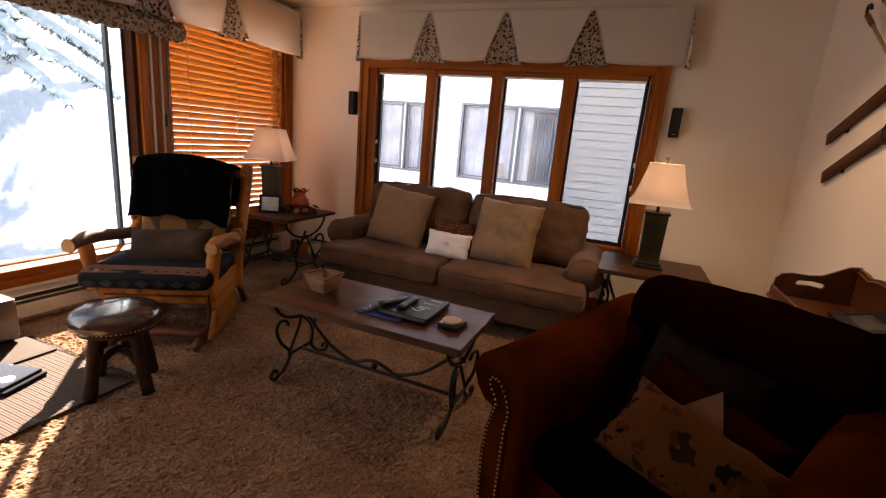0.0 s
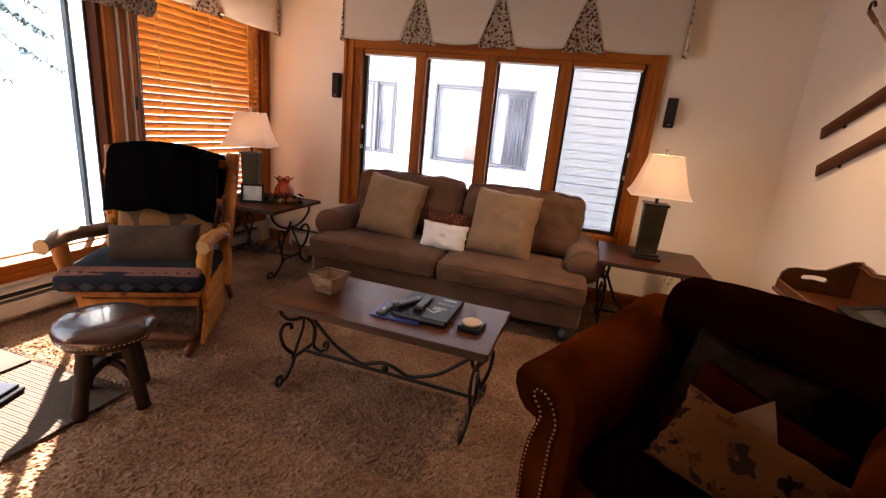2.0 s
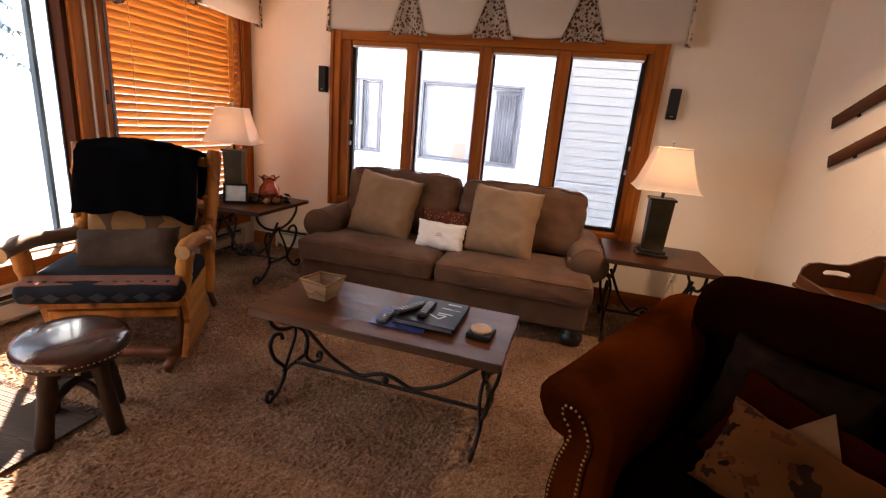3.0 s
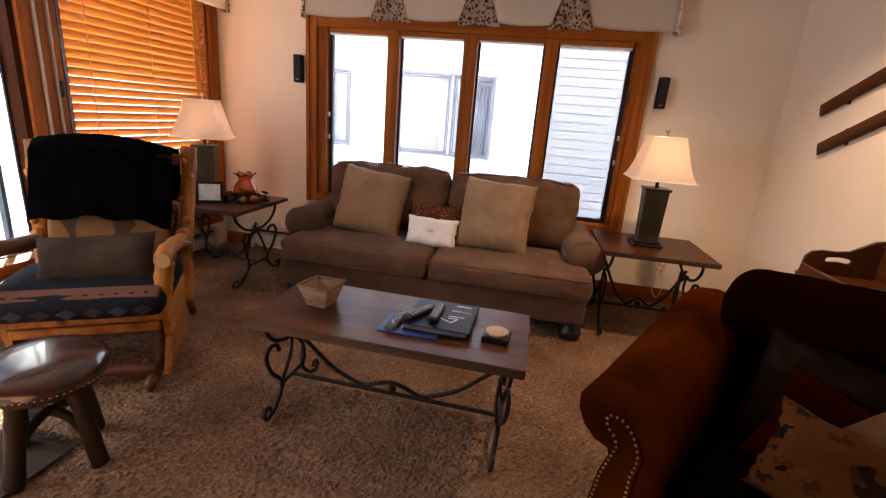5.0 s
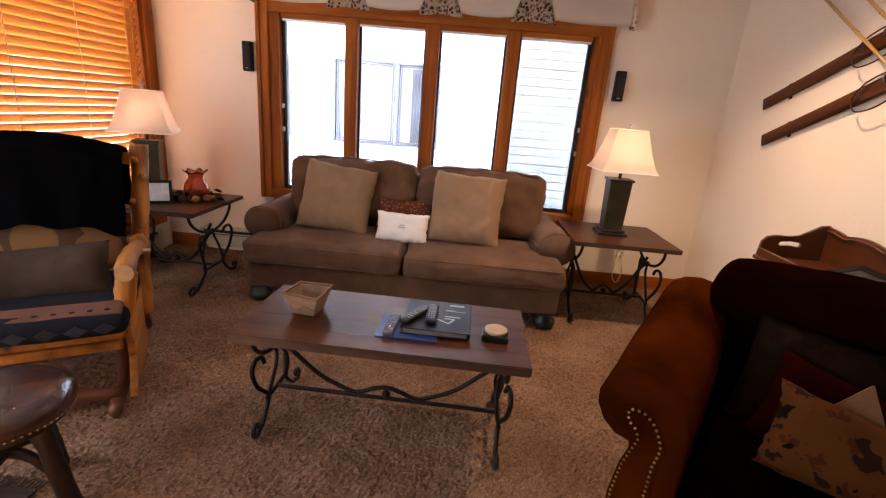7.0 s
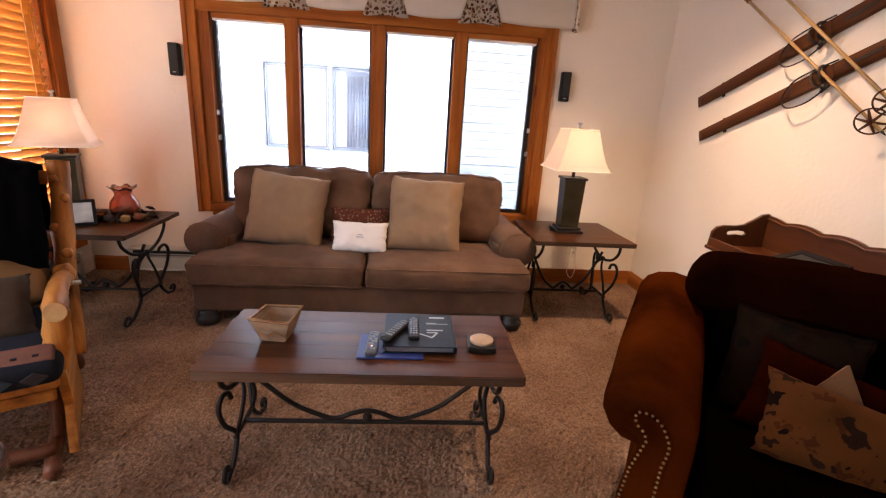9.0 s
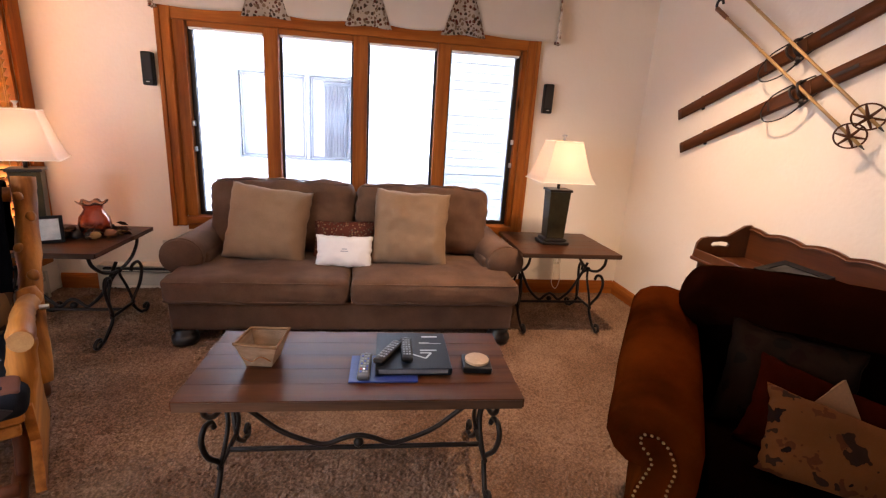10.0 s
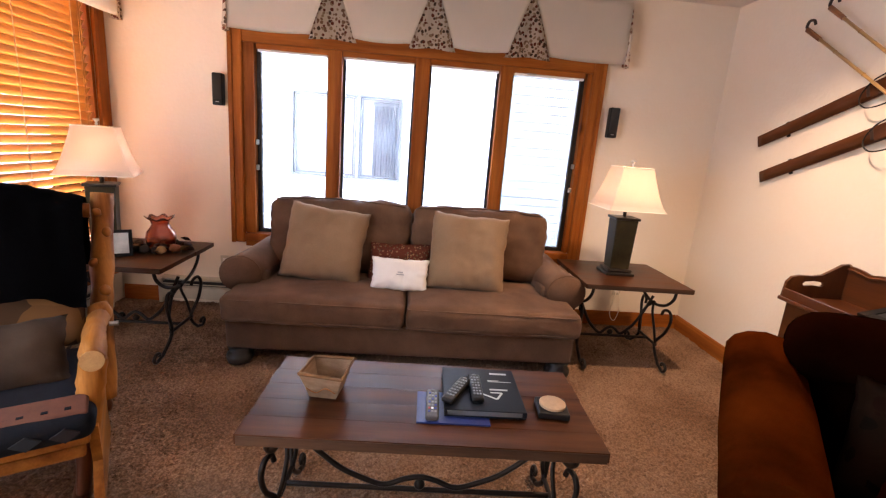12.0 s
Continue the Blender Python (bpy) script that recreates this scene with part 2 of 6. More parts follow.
M_SNOW = material("snow", (0.86, 0.88, 0.92), 0.7, second=(0.80, 0.83, 0.88), scale=0.6, fine=8, bump=0.4, depth=0.05, fine_mix=0.05)
M_SIDING = material("white lap siding", (0.82, 0.80, 0.76), 0.7, second=(0.79, 0.77, 0.73), scale=0.6, fine=12, bump=0.0, fine_mix=0.03)
M_OUTFRAME = material("grey window frame", (0.13, 0.13, 0.135), 0.5)
M_SHEER = material("white sheer curtain", (0.46, 0.47, 0.48), 0.9, second=(0.24, 0.25, 0.265), scale=2.5)
M_DRAPE = material("grey drape", (0.17, 0.175, 0.19), 0.9, second=(0.06, 0.063, 0.07), scale=2.0)
M_NEEDLE = material("fir needles", (0.105, 0.135, 0.12), 0.8, second=(0.08, 0.105, 0.09), scale=4, fine=40)
M_TRUNK = material("frosted fir bark", (0.24, 0.21, 0.18), 0.9, fine=30, bump=0.6, depth=0.02)


# ---- mesh helpers ----
def box(bm, x0, x1, y0, y1, z0, z1, bevel=0.0, seg=2):
    r = bmesh.ops.create_cube(bm, size=1.0, matrix=Matrix.LocRotScale(((x0 + x1) / 2, (y0 + y1) / 2, (z0 + z1) / 2), None, (x1 - x0, y1 - y0, z1 - z0)))
    if bevel:
        edges = list({e for v in r["verts"] for e in v.link_edges})
        bmesh.ops.bevel(bm, geom=edges, offset=bevel, segments=seg, profile=0.5, affect="EDGES")
    return bm


def boxed(*a, **k):
    return box(bmesh.new(), *a, **k)


def cyl(bm, p, q, r0, r1=None, n=16):
    p, q = Vector(p), Vector(q)
    m = Matrix.Translation((p + q) / 2) @ (q - p).to_track_quat("Z", "Y").to_matrix().to_4x4()
    bmesh.ops.create_cone(bm, cap_ends=True, segments=n, radius1=r0, radius2=r0 if r1 is None else r1, depth=(q - p).length, matrix=m)
    return bm


def smooth_path(pts, k=6):
    """Catmull-Rom through the points."""
    pts = [Vector(p) for p in pts]
    out = []
    for i in range(len(pts) - 1):
        a, b, c, d = pts[max(i - 1, 0)], pts[i], pts[i + 1], pts[min(i + 2, len(pts) - 1)]
        for j in range(k):
            t = j / k
            out.append(0.5 * ((2 * b) + (c - a) * t + (2 * a - 5 * b + 4 * c - d) * t * t + (3 * b - a - 3 * c + d) * t ** 3))
    out.append(pts[-1])
    return out


def tube(bm, pts, r, n=8, k=6, rough=0.0):
    """A round bar along a smooth line; r is one radius or a function of 0..1."""
    pts = smooth_path(pts, k) if k > 1 else [Vector(p) for p in pts]
    rings, up = [], None
    for i, p in enumerate(pts):
        d = (pts[min(i + 1, len(pts) - 1)] - pts[max(i - 1, 0)]).normalized()
        if up is None:
            up = d.orthogonal().normalized()
        up = (up - d * up.dot(d)).normalized()
        side = d.cross(up)
        rad = r(i / (len(pts) - 1)) if callable(r) else r
        ring = []
        for j in range(n):
            a = 2 * math.pi * j / n
            rr = rad * (1 + rough * noise.noise(p * 9 + Vector((math.cos(a), math.sin(a), 0)) * 1.3))
            ring.append(bm.verts.new(p + (up * math.cos(a) + side * math.sin(a)) * rr))
        rings.append(ring)
    for a, b in zip(rings, rings[1:]):
        for j in range(n):
            bm.faces.new((a[j], a[(j + 1) % n], b[(j + 1) % n], b[j]))
    bm.faces.new(rings[0][::-1])
    bm.faces.new(rings[-1])
    return bm


def lathe(bm, profile, n=28, flute=0.0, flutes=0):
    rings = []
    for r, z in profile:
        ring = []
        for j in range(n):
            a = 2 * math.pi * j / n
            rr = r * (1 + flute * math.cos(flutes * a)) if flutes else r
            ring.append(bm.verts.new((rr * math.cos(a), rr * math.sin(a), z)))
        rings.append(ring)
    for a, b in zip(rings, rings[1:]):
        for j in range(n):
            bm.faces.new((a[j], a[(j + 1) % n], b[(j + 1) % n], b[j]))
    bm.faces.new(rings[0][::-1])
    bm.faces.new(rings[-1])
    return bm


def soft_block(bm, sx, sy, sz, r, puff=(0, 0, 0), wrinkle=0.0, seed=0, n=10, m=None):
    """An upholstered block about its centre, with rounded edges, swollen faces and slight wrinkles."""
    h = Vector((sx / 2, sy / 2, sz / 2))

    def line(half):
        e = [half - r * c for c in (1.0, 0.62, 0.3, 0.1, 0.0)]
        inner = [-(half - r) + 2 * (half - r) * i / n for i in range(1, n)]
        return [-v for v in reversed(e)] + inner + e

    L = [line(c) for c in h]
    vs = {}

    def vert(i, j, k):
        if (i, j, k) not in vs:
            p = Vector((L[0][i], L[1][j], L[2][k]))
            inner = Vector([max(-(h[a] - r), min(h[a] - r, p[a])) for a in range(3)])
            d = p - inner
            if d.length > 1e-6:
                p = inner + d.normalized() * r
            u = [p[a] / h[a] for a in range(3)]
            for a in range(3):
                b, c = (a + 1) % 3, (a + 2) % 3
                p[a] += puff[a] * u[a] * (1 - u[b] ** 2) * (1 - u[c] ** 2)
            if wrinkle:
                q = p * 7 + Vector((seed * 3.1, seed, 0))
                p += p.normalized() * wrinkle * (noise.noise(q) + 0.5 * noise.noise(q * 2.7))
            vs[i, j, k] = bm.verts.new(m @ p if m else p)
        return vs[i, j, k]

    N = [len(x) - 1 for x in L]
    for i in range(N[0]):
        for j in range(N[1]):
            bm.faces.new((vert(i, j, 0), vert(i, j + 1, 0), vert(i + 1, j + 1, 0), vert(i + 1, j, 0)))
            bm.faces.new((vert(i, j, N[2]), vert(i + 1, j, N[2]), vert(i + 1, j + 1, N[2]), vert(i, j + 1, N[2])))
    for i in range(N[0]):
        for k in range(N[2]):
            bm.faces.new((vert(i, 0, k), vert(i + 1, 0, k), vert(i + 1, 0, k + 1), vert(i, 0, k + 1)))
            bm.faces.new((vert(i, N[1], k), vert(i, N[1], k + 1), vert(i + 1, N[1], k + 1), vert(i + 1, N[1], k)))
    for j in range(N[1]):
        for k in range(N[2]):
            bm.faces.new((vert(0, j, k), vert(0, j, k + 1), vert(0, j + 1, k + 1), vert(0, j + 1, k)))
            bm.faces.new((vert(N[0], j, k), vert(N[0], j + 1, k), vert(N[0], j + 1, k + 1), vert(N[0], j, k + 1)))
    return bm


def pillow(bm, w, h, t, seed=0, n=22, pinch=0.07, m=None):
    """A knife-edge pillow standing in x and z, thickness in y, with corners drawn out and small creases."""
    grid = {}
    for s in (-1, 1):
        for i in range(n + 1):
            for j in range(n + 1):
                rim = i in (0, n) or j in (0, n)
                if rim and s == 1:
                    grid[s, i, j] = grid[-1, i, j]
                    continue
                u, v = -1 + 2 * i / n, -1 + 2 * j / n
                f = max(0.0, (1 - u ** 4) * (1 - v ** 4)) ** 0.55
                x = w / 2 * u * (1 - pinch * (1 - v * v) * abs(u) ** 3)
                z = h / 2 * v * (1 - pinch * (1 - u * u) * abs(v) ** 3)
                q = Vector((x * 8 + seed * 5.3, s * 3.0, z * 8))
                y = s * t / 2 * f * (1 + 0.18 * noise.noise(q) + 0.12 * noise.noise(q * 2.6))
                x += 0.010 * noise.noise(Vector((v * 4, seed, 7 + u)))
                z += 0.009 * noise.noise(Vector((u * 4, seed + 3, 5 + v)))
                p = Vector((x, y, z))
                grid[s, i, j] = bm.verts.new(m @ p if m else p)
    for s in (-1, 1):
        for i in range(n):
            for j in range(n):
                f = [grid[s, i, j], grid[s, i + 1, j], grid[s, i + 1, j + 1], grid[s, i, j + 1]]
                bm.faces.new(f if s < 0 else f[::-1])
    return bm


def extrude_outline(bm, pts, y0, y1, m=None):
    """A flat plate: outline in x, z, from y0 to y1."""
    a = [bm.verts.new(m @ Vector((x, y0, z)) if m else (x, y0, z)) for x, z in pts]
    b = [bm.verts.new(m @ Vector((x, y1, z)) if m else (x, y1, z)) for x, z in pts]
    k = len(pts)
    for i in range(k):
        bm.faces.new((a[i], a[(i + 1) % k], b[(i + 1) % k], b[i]))
    bm.faces.new(a[::-1])
    bm.faces.new(b)
    return bm


def mesh_of(name, bm, mat, smooth=False):
    bmesh.ops.recalc_face_normals(bm, faces=bm.faces)
    me = bpy.data.meshes.new(name)
    bm.to_mesh(me)
    bm.free()
    me.materials.append(mat)
    if smooth:
        me.polygons.foreach_set("use_smooth", [True] * len(me.polygons))
        if smooth == "angle":
            me.set_sharp_from_angle(angle=radians(40))
    return me


def part(name, bm, mat, parent, label="", smooth=False):
    ob = new(name, mesh_of(name, bm, mat, smooth))
    ob.parent = parent
    if label:
        ob["label"] = label
    return ob


def thing(name, label, category, m=None, group=""):
    ob = new(name)
    ob.empty_display_size = 0.1
    ob.matrix_world = m or Matrix()
    return tagged(ob, label, category, group)


def single(name, bm, mat, label, category, m=None, smooth=False, group=""):
    ob = new(name, mesh_of(name, bm, mat, smooth))
    ob.matrix_world = m or Matrix()
    return tagged(ob, label, category, group)


def setting(name, bm, mat, label="", category="", smooth=False):
    ob = new(name, mesh_of(name, bm, mat, smooth))
    return tagged(ob, label, category, kind="structure")


# ---- the room ----
WX, EX, NY, SY, CZ = -3.47, 1.40, 5.10, -5.0, 2.70
T = 0.16
# north wall with the four-light window
NX0, NX1, NZ0, NZ1 = -2.44, 0.29, 0.62, 2.14
bm = bmesh.new()
box(bm, WX - T, NX0, NY, NY + T, -0.3, CZ)
box(bm, NX1, EX + T, NY, NY + T, -0.3, CZ)
box(bm, NX0, NX1, NY, NY + T, -0.3, NZ0)
box(bm, NX0, NX1, NY, NY + T, NZ1, CZ)
setting("wall_north", bm, M_WALL, "cream painted plaster wall with a wide window", "wall")
# west wall with the picture window and the blind window
# the south end, BY0, is out of view and extended for more daylight
BY0, BY1, BZ0, BZ1 = 0.30, 3.33, 0.36, 2.40
CY0, CY1, CZ0, CZ1 = 3.58, 4.98, 0.52, 2.30
bm = bmesh.new()
box(bm, WX - T, WX, SY - T, BY0, -0.3, CZ)
box(bm, WX - T, WX, BY0, BY1, -0.3, BZ0)
box(bm, WX - T, WX, BY0, BY1, BZ1, CZ)
box(bm, WX - T, WX, BY1, CY0, -0.3, CZ)
box(bm, WX - T, WX, CY0, CY1, -0.3, CZ0)
box(bm, WX - T, WX, CY0, CY1, CZ1, CZ)
box(bm, WX - T, WX, CY1, NY, -0.3, CZ)
setting("wall_west", bm, M_WALL, "cream plaster wall with picture window", "wall")
setting("wall_east", boxed(EX, EX + T, SY - T, NY, -0.3, CZ), M_WALL, "cream plaster wall with skis hung on it", "wall")
setting("wall_south", boxed(WX, EX, SY - T, SY, -0.3, CZ), M_WALL, "plain cream plaster wall", "wall")
setting("ceiling", boxed(WX - T, EX + T, SY - T, NY + T, CZ, CZ + 0.15), M_CEIL, "pale textured plaster ceiling", "ceiling")


def carpet(x0, x1, y0, y1, step):
    """Cut-pile carpet: a fine sheet with tufts that stand uneven."""
    nx, ny = int((x1 - x0) / step), int((y1 - y0) / step)
    rng = np.random.default_rng(4)
    X, Y = np.meshgrid(np.linspace(x0, x1, nx + 1), np.linspace(y0, y1, ny + 1), indexing="ij")
    Z = rng.random(X.shape) ** 1.5 * 0.0105 + 0.004 * np.sin(X * 23 + 2 * np.sin(Y * 17)) * np.sin(Y * 29 + 2 * np.sin(X * 13)) - 0.0115
    X = X + (rng.random(X.shape) - 0.5) * step * 0.7
    Y = Y + (rng.random(Y.shape) - 0.5) * step * 0.7
    co = np.stack([X, Y, Z], -1).reshape(-1, 3)
    i, j = np.meshgrid(np.arange(nx), np.arange(ny), indexing="ij")
    a = (i * (ny + 1) + j).ravel()
    quads = np.stack([a, a + ny + 1, a + ny + 2, a + 1], -1)
    me = bpy.data.meshes.new("carpet")
    me.from_pydata(co, [], quads.tolist())
    me.materials.append(M_CARPET)
    return me


setting("floor", boxed(WX, EX, SY, NY, -0.3, -0.025), M_CARPET, "subfloor under the carpet", "floor")
tagged(new("carpet", carpet(WX, EX, -0.2, NY, 0.0105)), "beige cut-pile carpet, slightly mottled, wall to wall", "carpet", kind="structure")
setting("carpet_south", boxed(WX, EX, SY, -0.2, -0.024, -0.006), M_CARPET, "beige carpet behind the seating", "carpet")

# baseboards
def moulding(bm, p, q, inward, h=0.12, t=0.016):
    """A skirting board with a rounded top from p to q."""
    p, q, n = Vector((*p, 0)), Vector((*q, 0)), Vector((*inward, 0))
    prof = [(0, -0.01), (t, -0.01), (t, h * 0.72), (t * 0.8, h * 0.8), (t * 0.75, h * 0.9), (t * 0.35, h), (0, h)]
    a = [bm.verts.new(p + n * d + Vector((0, 0, z))) for d, z in prof]
    b = [bm.verts.new(q + n * d + Vector((0, 0, z))) for d, z in prof]
    for i in range(len(prof)):
        k = (i + 1) % len(prof)
        bm.faces.new((a[i], a[k], b[k], b[i]))
    bm.faces.new(a)
    bm.faces.new(b[::-1])
    return bm


setting("baseboard_north", moulding(bmesh.new(), (-1.2, NY - 0.001), (EX - 0.02, NY - 0.001), (0, -1)), M_PINE_X, "varnished pine baseboard", "baseboard")
setting("baseboard_corner", moulding(bmesh.new(), (WX + 0.02, NY - 0.001), (-3.145, NY - 0.001), (0, -1)), M_PINE_X, "varnished pine baseboard in the corner", "baseboard")
setting("baseboard_east", moulding(bmesh.new(), (EX - 0.001, SY), (EX - 0.001, NY - 0.001), (-1, 0)), M_PINE_Y, "varnished pine baseboard", "baseboard")

# ---- north window ----
w1 = setting("window_1", boxed(NX0 + 0.001, NX1 - 0.001, NY + 0.11, NY + 0.15, NZ0, NZ0 + 0.02), M_PINE_X, "four-light pine casement window with varnished casing", "window")
cw, pr = 0.105, 0.032
for nm, a in (("casing", (NX0 - cw, NX0, NY - pr, NY, NZ0 - 0.07, NZ1 + 0.06)), ("casing", (NX1, NX1 + cw, NY - pr, NY, NZ0 - 0.07, NZ1 + 0.06))):
    part(nm, boxed(*a, bevel=0.008), M_PINE_Z, w1)
for a, b in ((NX0 - cw, NX0 - cw + 0.034), (NX1 + cw - 0.034, NX1 + cw)):
    part("backband", boxed(a - 0.002, b, NY - pr - 0.014, NY - pr + 0.004, NZ0 - 0.072, NZ1 + 0.062, bevel=0.006), M_PINE_Z, w1)
for a, b in ((NX0 - 0.020, NX0 - 0.002), (NX1 + 0.002, NX1 + 0.020)):
    part("stop_bead", boxed(a, b, NY - pr - 0.010, NY - pr + 0.004, NZ0 + 0.014, NZ1 - 0.032, bevel=0.005), M_PINE_Z, w1)
part("head_casing", boxed(NX0, NX1, NY - pr, NY - 0.002, NZ1 - 0.03, NZ1 + 0.06, bevel=0.006), M_PINE_X, w1)
part("head_jamb", boxed(NX0 + 0.001, NX1 - 0.001, NY - 0.0015, NY + 0.12, NZ1 - 0.0305, NZ1 - 0.001), M_PINE_X, w1)
part("sill", boxed(NX0, NX1, NY - pr - 0.012, NY + 0.10, NZ0 - 0.05, NZ0 + 0.012, bevel=0.008), M_PINE_X, w1)
part("apron", boxed(NX0, NX1, NY - 0.02, NY - 0.002, NZ0 - 0.10, NZ0 - 0.052, bevel=0.004), M_PINE_X, w1)
part("jamb", boxed(NX0, -2.359, NY - 0.01, NY + 0.12, NZ0 + 0.013, NZ1 - 0.031), M_PINE_Z, w1)
part("jamb", boxed(0.255, NX1, NY - 0.01, NY + 0.12, NZ0 + 0.013, NZ1 - 0.031), M_PINE_Z, w1)
lights = [(-2.33, -1.806), (-1.675, -1.132), (-0.996, -0.463), (-0.335, 0.226)]
for (a, b), (c, d) in zip(lights, lights[1:]):
    part("mullion", boxed(b + 0.012, c - 0.012, NY - 0.022, NY + 0.12, NZ0 + 0.013, NZ1 - 0.031, bevel=0.006), M_PINE_Z, w1)
for i, (a, b) in enumerate(lights):
    z0, z1 = NZ0 + 0.013, NZ1 - 0.031
    bm = bmesh.new()
    a2, b2 = a - 0.028, b + 0.028
    box(bm, a2, a + 0.006, NY + 0.05, NY + 0.09, z0, z1)
    box(bm, b - 0.006, b2, NY + 0.05, NY + 0.09, z0, z1)
    box(bm, a + 0.006, b - 0.006, NY + 0.05, NY + 0.09, z0, z0 + 0.03)
    box(bm, a + 0.006, b - 0.006, NY + 0.05, NY + 0.09, z1 - 0.04, z1)
    sash = part("sash", bm, M_SEAL, w1, "dark sash frame")
    g = part("pane", boxed(a + 0.006, b - 0.006, NY + 0.068, NY + 0.072, z0 + 0.03, z1 - 0.04), M_GLASS, sash)
    g.visible_shadow = False
    part("head_rail", boxed(a - 0.011, b + 0.011, NY - 0.008, NY + 0.049, z1 - 0.042, z1 - 0.0005, bevel=0.004), M_PINE_X, w1)
    part("shade_rail", boxed(a, b, NY - 0.010, NY + 0.030, z1 - 0.058, z1 - 0.0425, bevel=0.002), M_WHITE, w1, "thin raised white shade rail")
    part("clip", boxed(a + 0.10, a + 0.17, NY - 0.012, NY - 0.003, z1 - 0.050, z1 - 0.040), M_SILVER, w1, "small silver clip")
    for s in (0.3, 0.5) if i in (0, 3) else ():
        x = a2 + 0.008 if i == 0 else b2 - 0.008
        bm = bmesh.new()
        box(bm, x - 0.009, x + 0.009, NY + 0.01, NY + 0.05, 0.85 + s, 0.89 + s, bevel=0.004)
        part("sash_lock", bm, M_SILVER, w1)
ins = part("screen", boxed(lights[3][0] + 0.004, lights[3][1] - 0.004, NY + 0.094, NY + 0.096, NZ0 + 0.03, NZ1 - 0.06), M_SCREEN, w1, "fine grey insect screen")
bm = bmesh.new()
tube(bm, [(0.10, NY + 0.045, NZ0 + 0.035), (0.12, NY + 0.02, NZ0 + 0.05), (0.19, NY + 0.015, NZ0 + 0.042)], 0.006)
part("crank", bm, M_BLACK, w1, "black window crank", True)

# ---- west windows ----
w2 = setting("window_2", boxed(WX - 0.15, WX - 0.11, BY0, BY1, BZ0, BZ0 + 0.02), M_PINE_Y, "large picture window in varnished pine frame", "window")
part("sill", boxed(WX - 0.12, WX + 0.03, BY0, BY1, BZ0 - 0.045, BZ0 + 0.012, bevel=0.008), M_PINE_Y, w2)
part("apron", boxed(WX + 0.002, WX + 0.022, BY0, BY1, BZ0 - 0.11, BZ0 - 0.047, bevel=0.004), M_PINE_Y, w2)
part("jamb", boxed(WX - 0.12, WX + 0.002, BY1 - 0.035, BY1, BZ0 + 0.013, BZ1), M_DARKPINE, w2, "jamb in pine darkened against glare")
part("casing", boxed(WX + 0.001, WX + 0.03, BY1, BY1 + 0.082, BZ0 - 0.10, BZ1 + 0.06, bevel=0.007), M_PINE_Z, w2)
part("casing", boxed(WX + 0.001, WX + 0.03, BY0 - 0.10, BY0, BZ0 - 0.10, BZ1 + 0.06, bevel=0.007), M_PINE_Z, w2)
part("head_casing", boxed(WX + 0.001, WX + 0.03, BY0, BY1, BZ1 - 0.02, BZ1 + 0.08, bevel=0.007), M_PINE_Y, w2)
part("edge_strip", boxed(WX - 0.095, WX - 0.085, BY1 - 0.05, BY1 - 0.036, BZ0 + 0.013, BZ1 - 0.02), M_SEAL, w2, "dark glazing seal")
part("stile", boxed(WX - 0.15, WX - 0.11, BY1 - 0.155, BY1 - 0.13, BZ0 + 0.02, BZ1 - 0.02), M_GREYMETAL, w2, "grey outer stile")
g = part("pane", boxed(WX - 0.092, WX - 0.088, BY0, BY1 - 0.05, BZ0 + 0.013, BZ1 - 0.02), M_DIMGLASS, w2, "picture pane tinted to dim the bright outdoors")
g.visible_shadow = False

w3 = setting("window_3", boxed(WX - 0.15, WX - 0.11, CY0, CY1, CZ0, CZ0 + 0.02), M_PINE_Y, "pine casement window behind a lowered wooden blind", "window")
part("sill", boxed(WX - 0.12, WX + 0.14, CY0 - 0.06, CY1 + 0.06, CZ0 - 0.04, CZ0 + 0.012, bevel=0.008), M_PINE_Y, w3)
part("apron", boxed(WX + 0.001, WX + 0.024, CY0 - 0.05, CY1 + 0.05, 0.235, CZ0 - 0.041, bevel=0.004), M_PINE_Y, w3)
part("casing", boxed(WX + 0.001, WX + 0.03, CY1, CY1 + 0.115, CZ0 + 0.013, CZ1 + 0.05, bevel=0.007), M_PINE_Z, w3)
part("casing", boxed(WX + 0.001, WX + 0.020, CY0 - 0.148, CY0 - 0.078, CZ0 + 0.013, CZ1 + 0.05, bevel=0.005), M_PINE_Z, w3)
part("casing", boxed(WX + 0.001, WX + 0.028, CY0 - 0.063, CY0 - 0.020, CZ0 + 0.013, CZ1 + 0.05, bevel=0.006), M_PINE_Z, w3)
part("cover_strip", boxed(WX + 0.001, WX + 0.040, CY0 - 0.164, CY0 - 0.151, CZ0 - 0.1, CZ1), M_WHITEMETAL, w3, "pale weather strip")
part("cover_strip", boxed(WX + 0.001, WX + 0.032, CY0 - 0.018, CY0 - 0.004, CZ0 + 0.013, CZ1), M_GREYMETAL, w3, "grey weather strip")
part("jamb", boxed(WX - 0.12, WX + 0.002, CY0, CY0 + 0.03, CZ0 + 0.013, CZ1), M_PINE_Z, w3)
part("jamb", boxed(WX - 0.12, WX + 0.002, CY1 - 0.03, CY1, CZ0 + 0.013, CZ1), M_PINE_Z, w3)
part("cover_strip", boxed(WX + 0.001, WX + 0.034, CY0 - 0.076, CY0 - 0.066, CZ0 + 0.013, CZ1), M_WHITEMETAL, w3, "pale weather strip")
part("hinge", boxed(WX + 0.026, WX + 0.042, CY0 - 0.066, CY0 - 0.046, 1.36, 1.46, bevel=0.003), M_BLACK, w3)
g = part("pane", boxed(WX - 0.105, WX - 0.101, CY0 + 0.03, CY1 - 0.03, CZ0 + 0.02, CZ1), M_GLASS, w3)
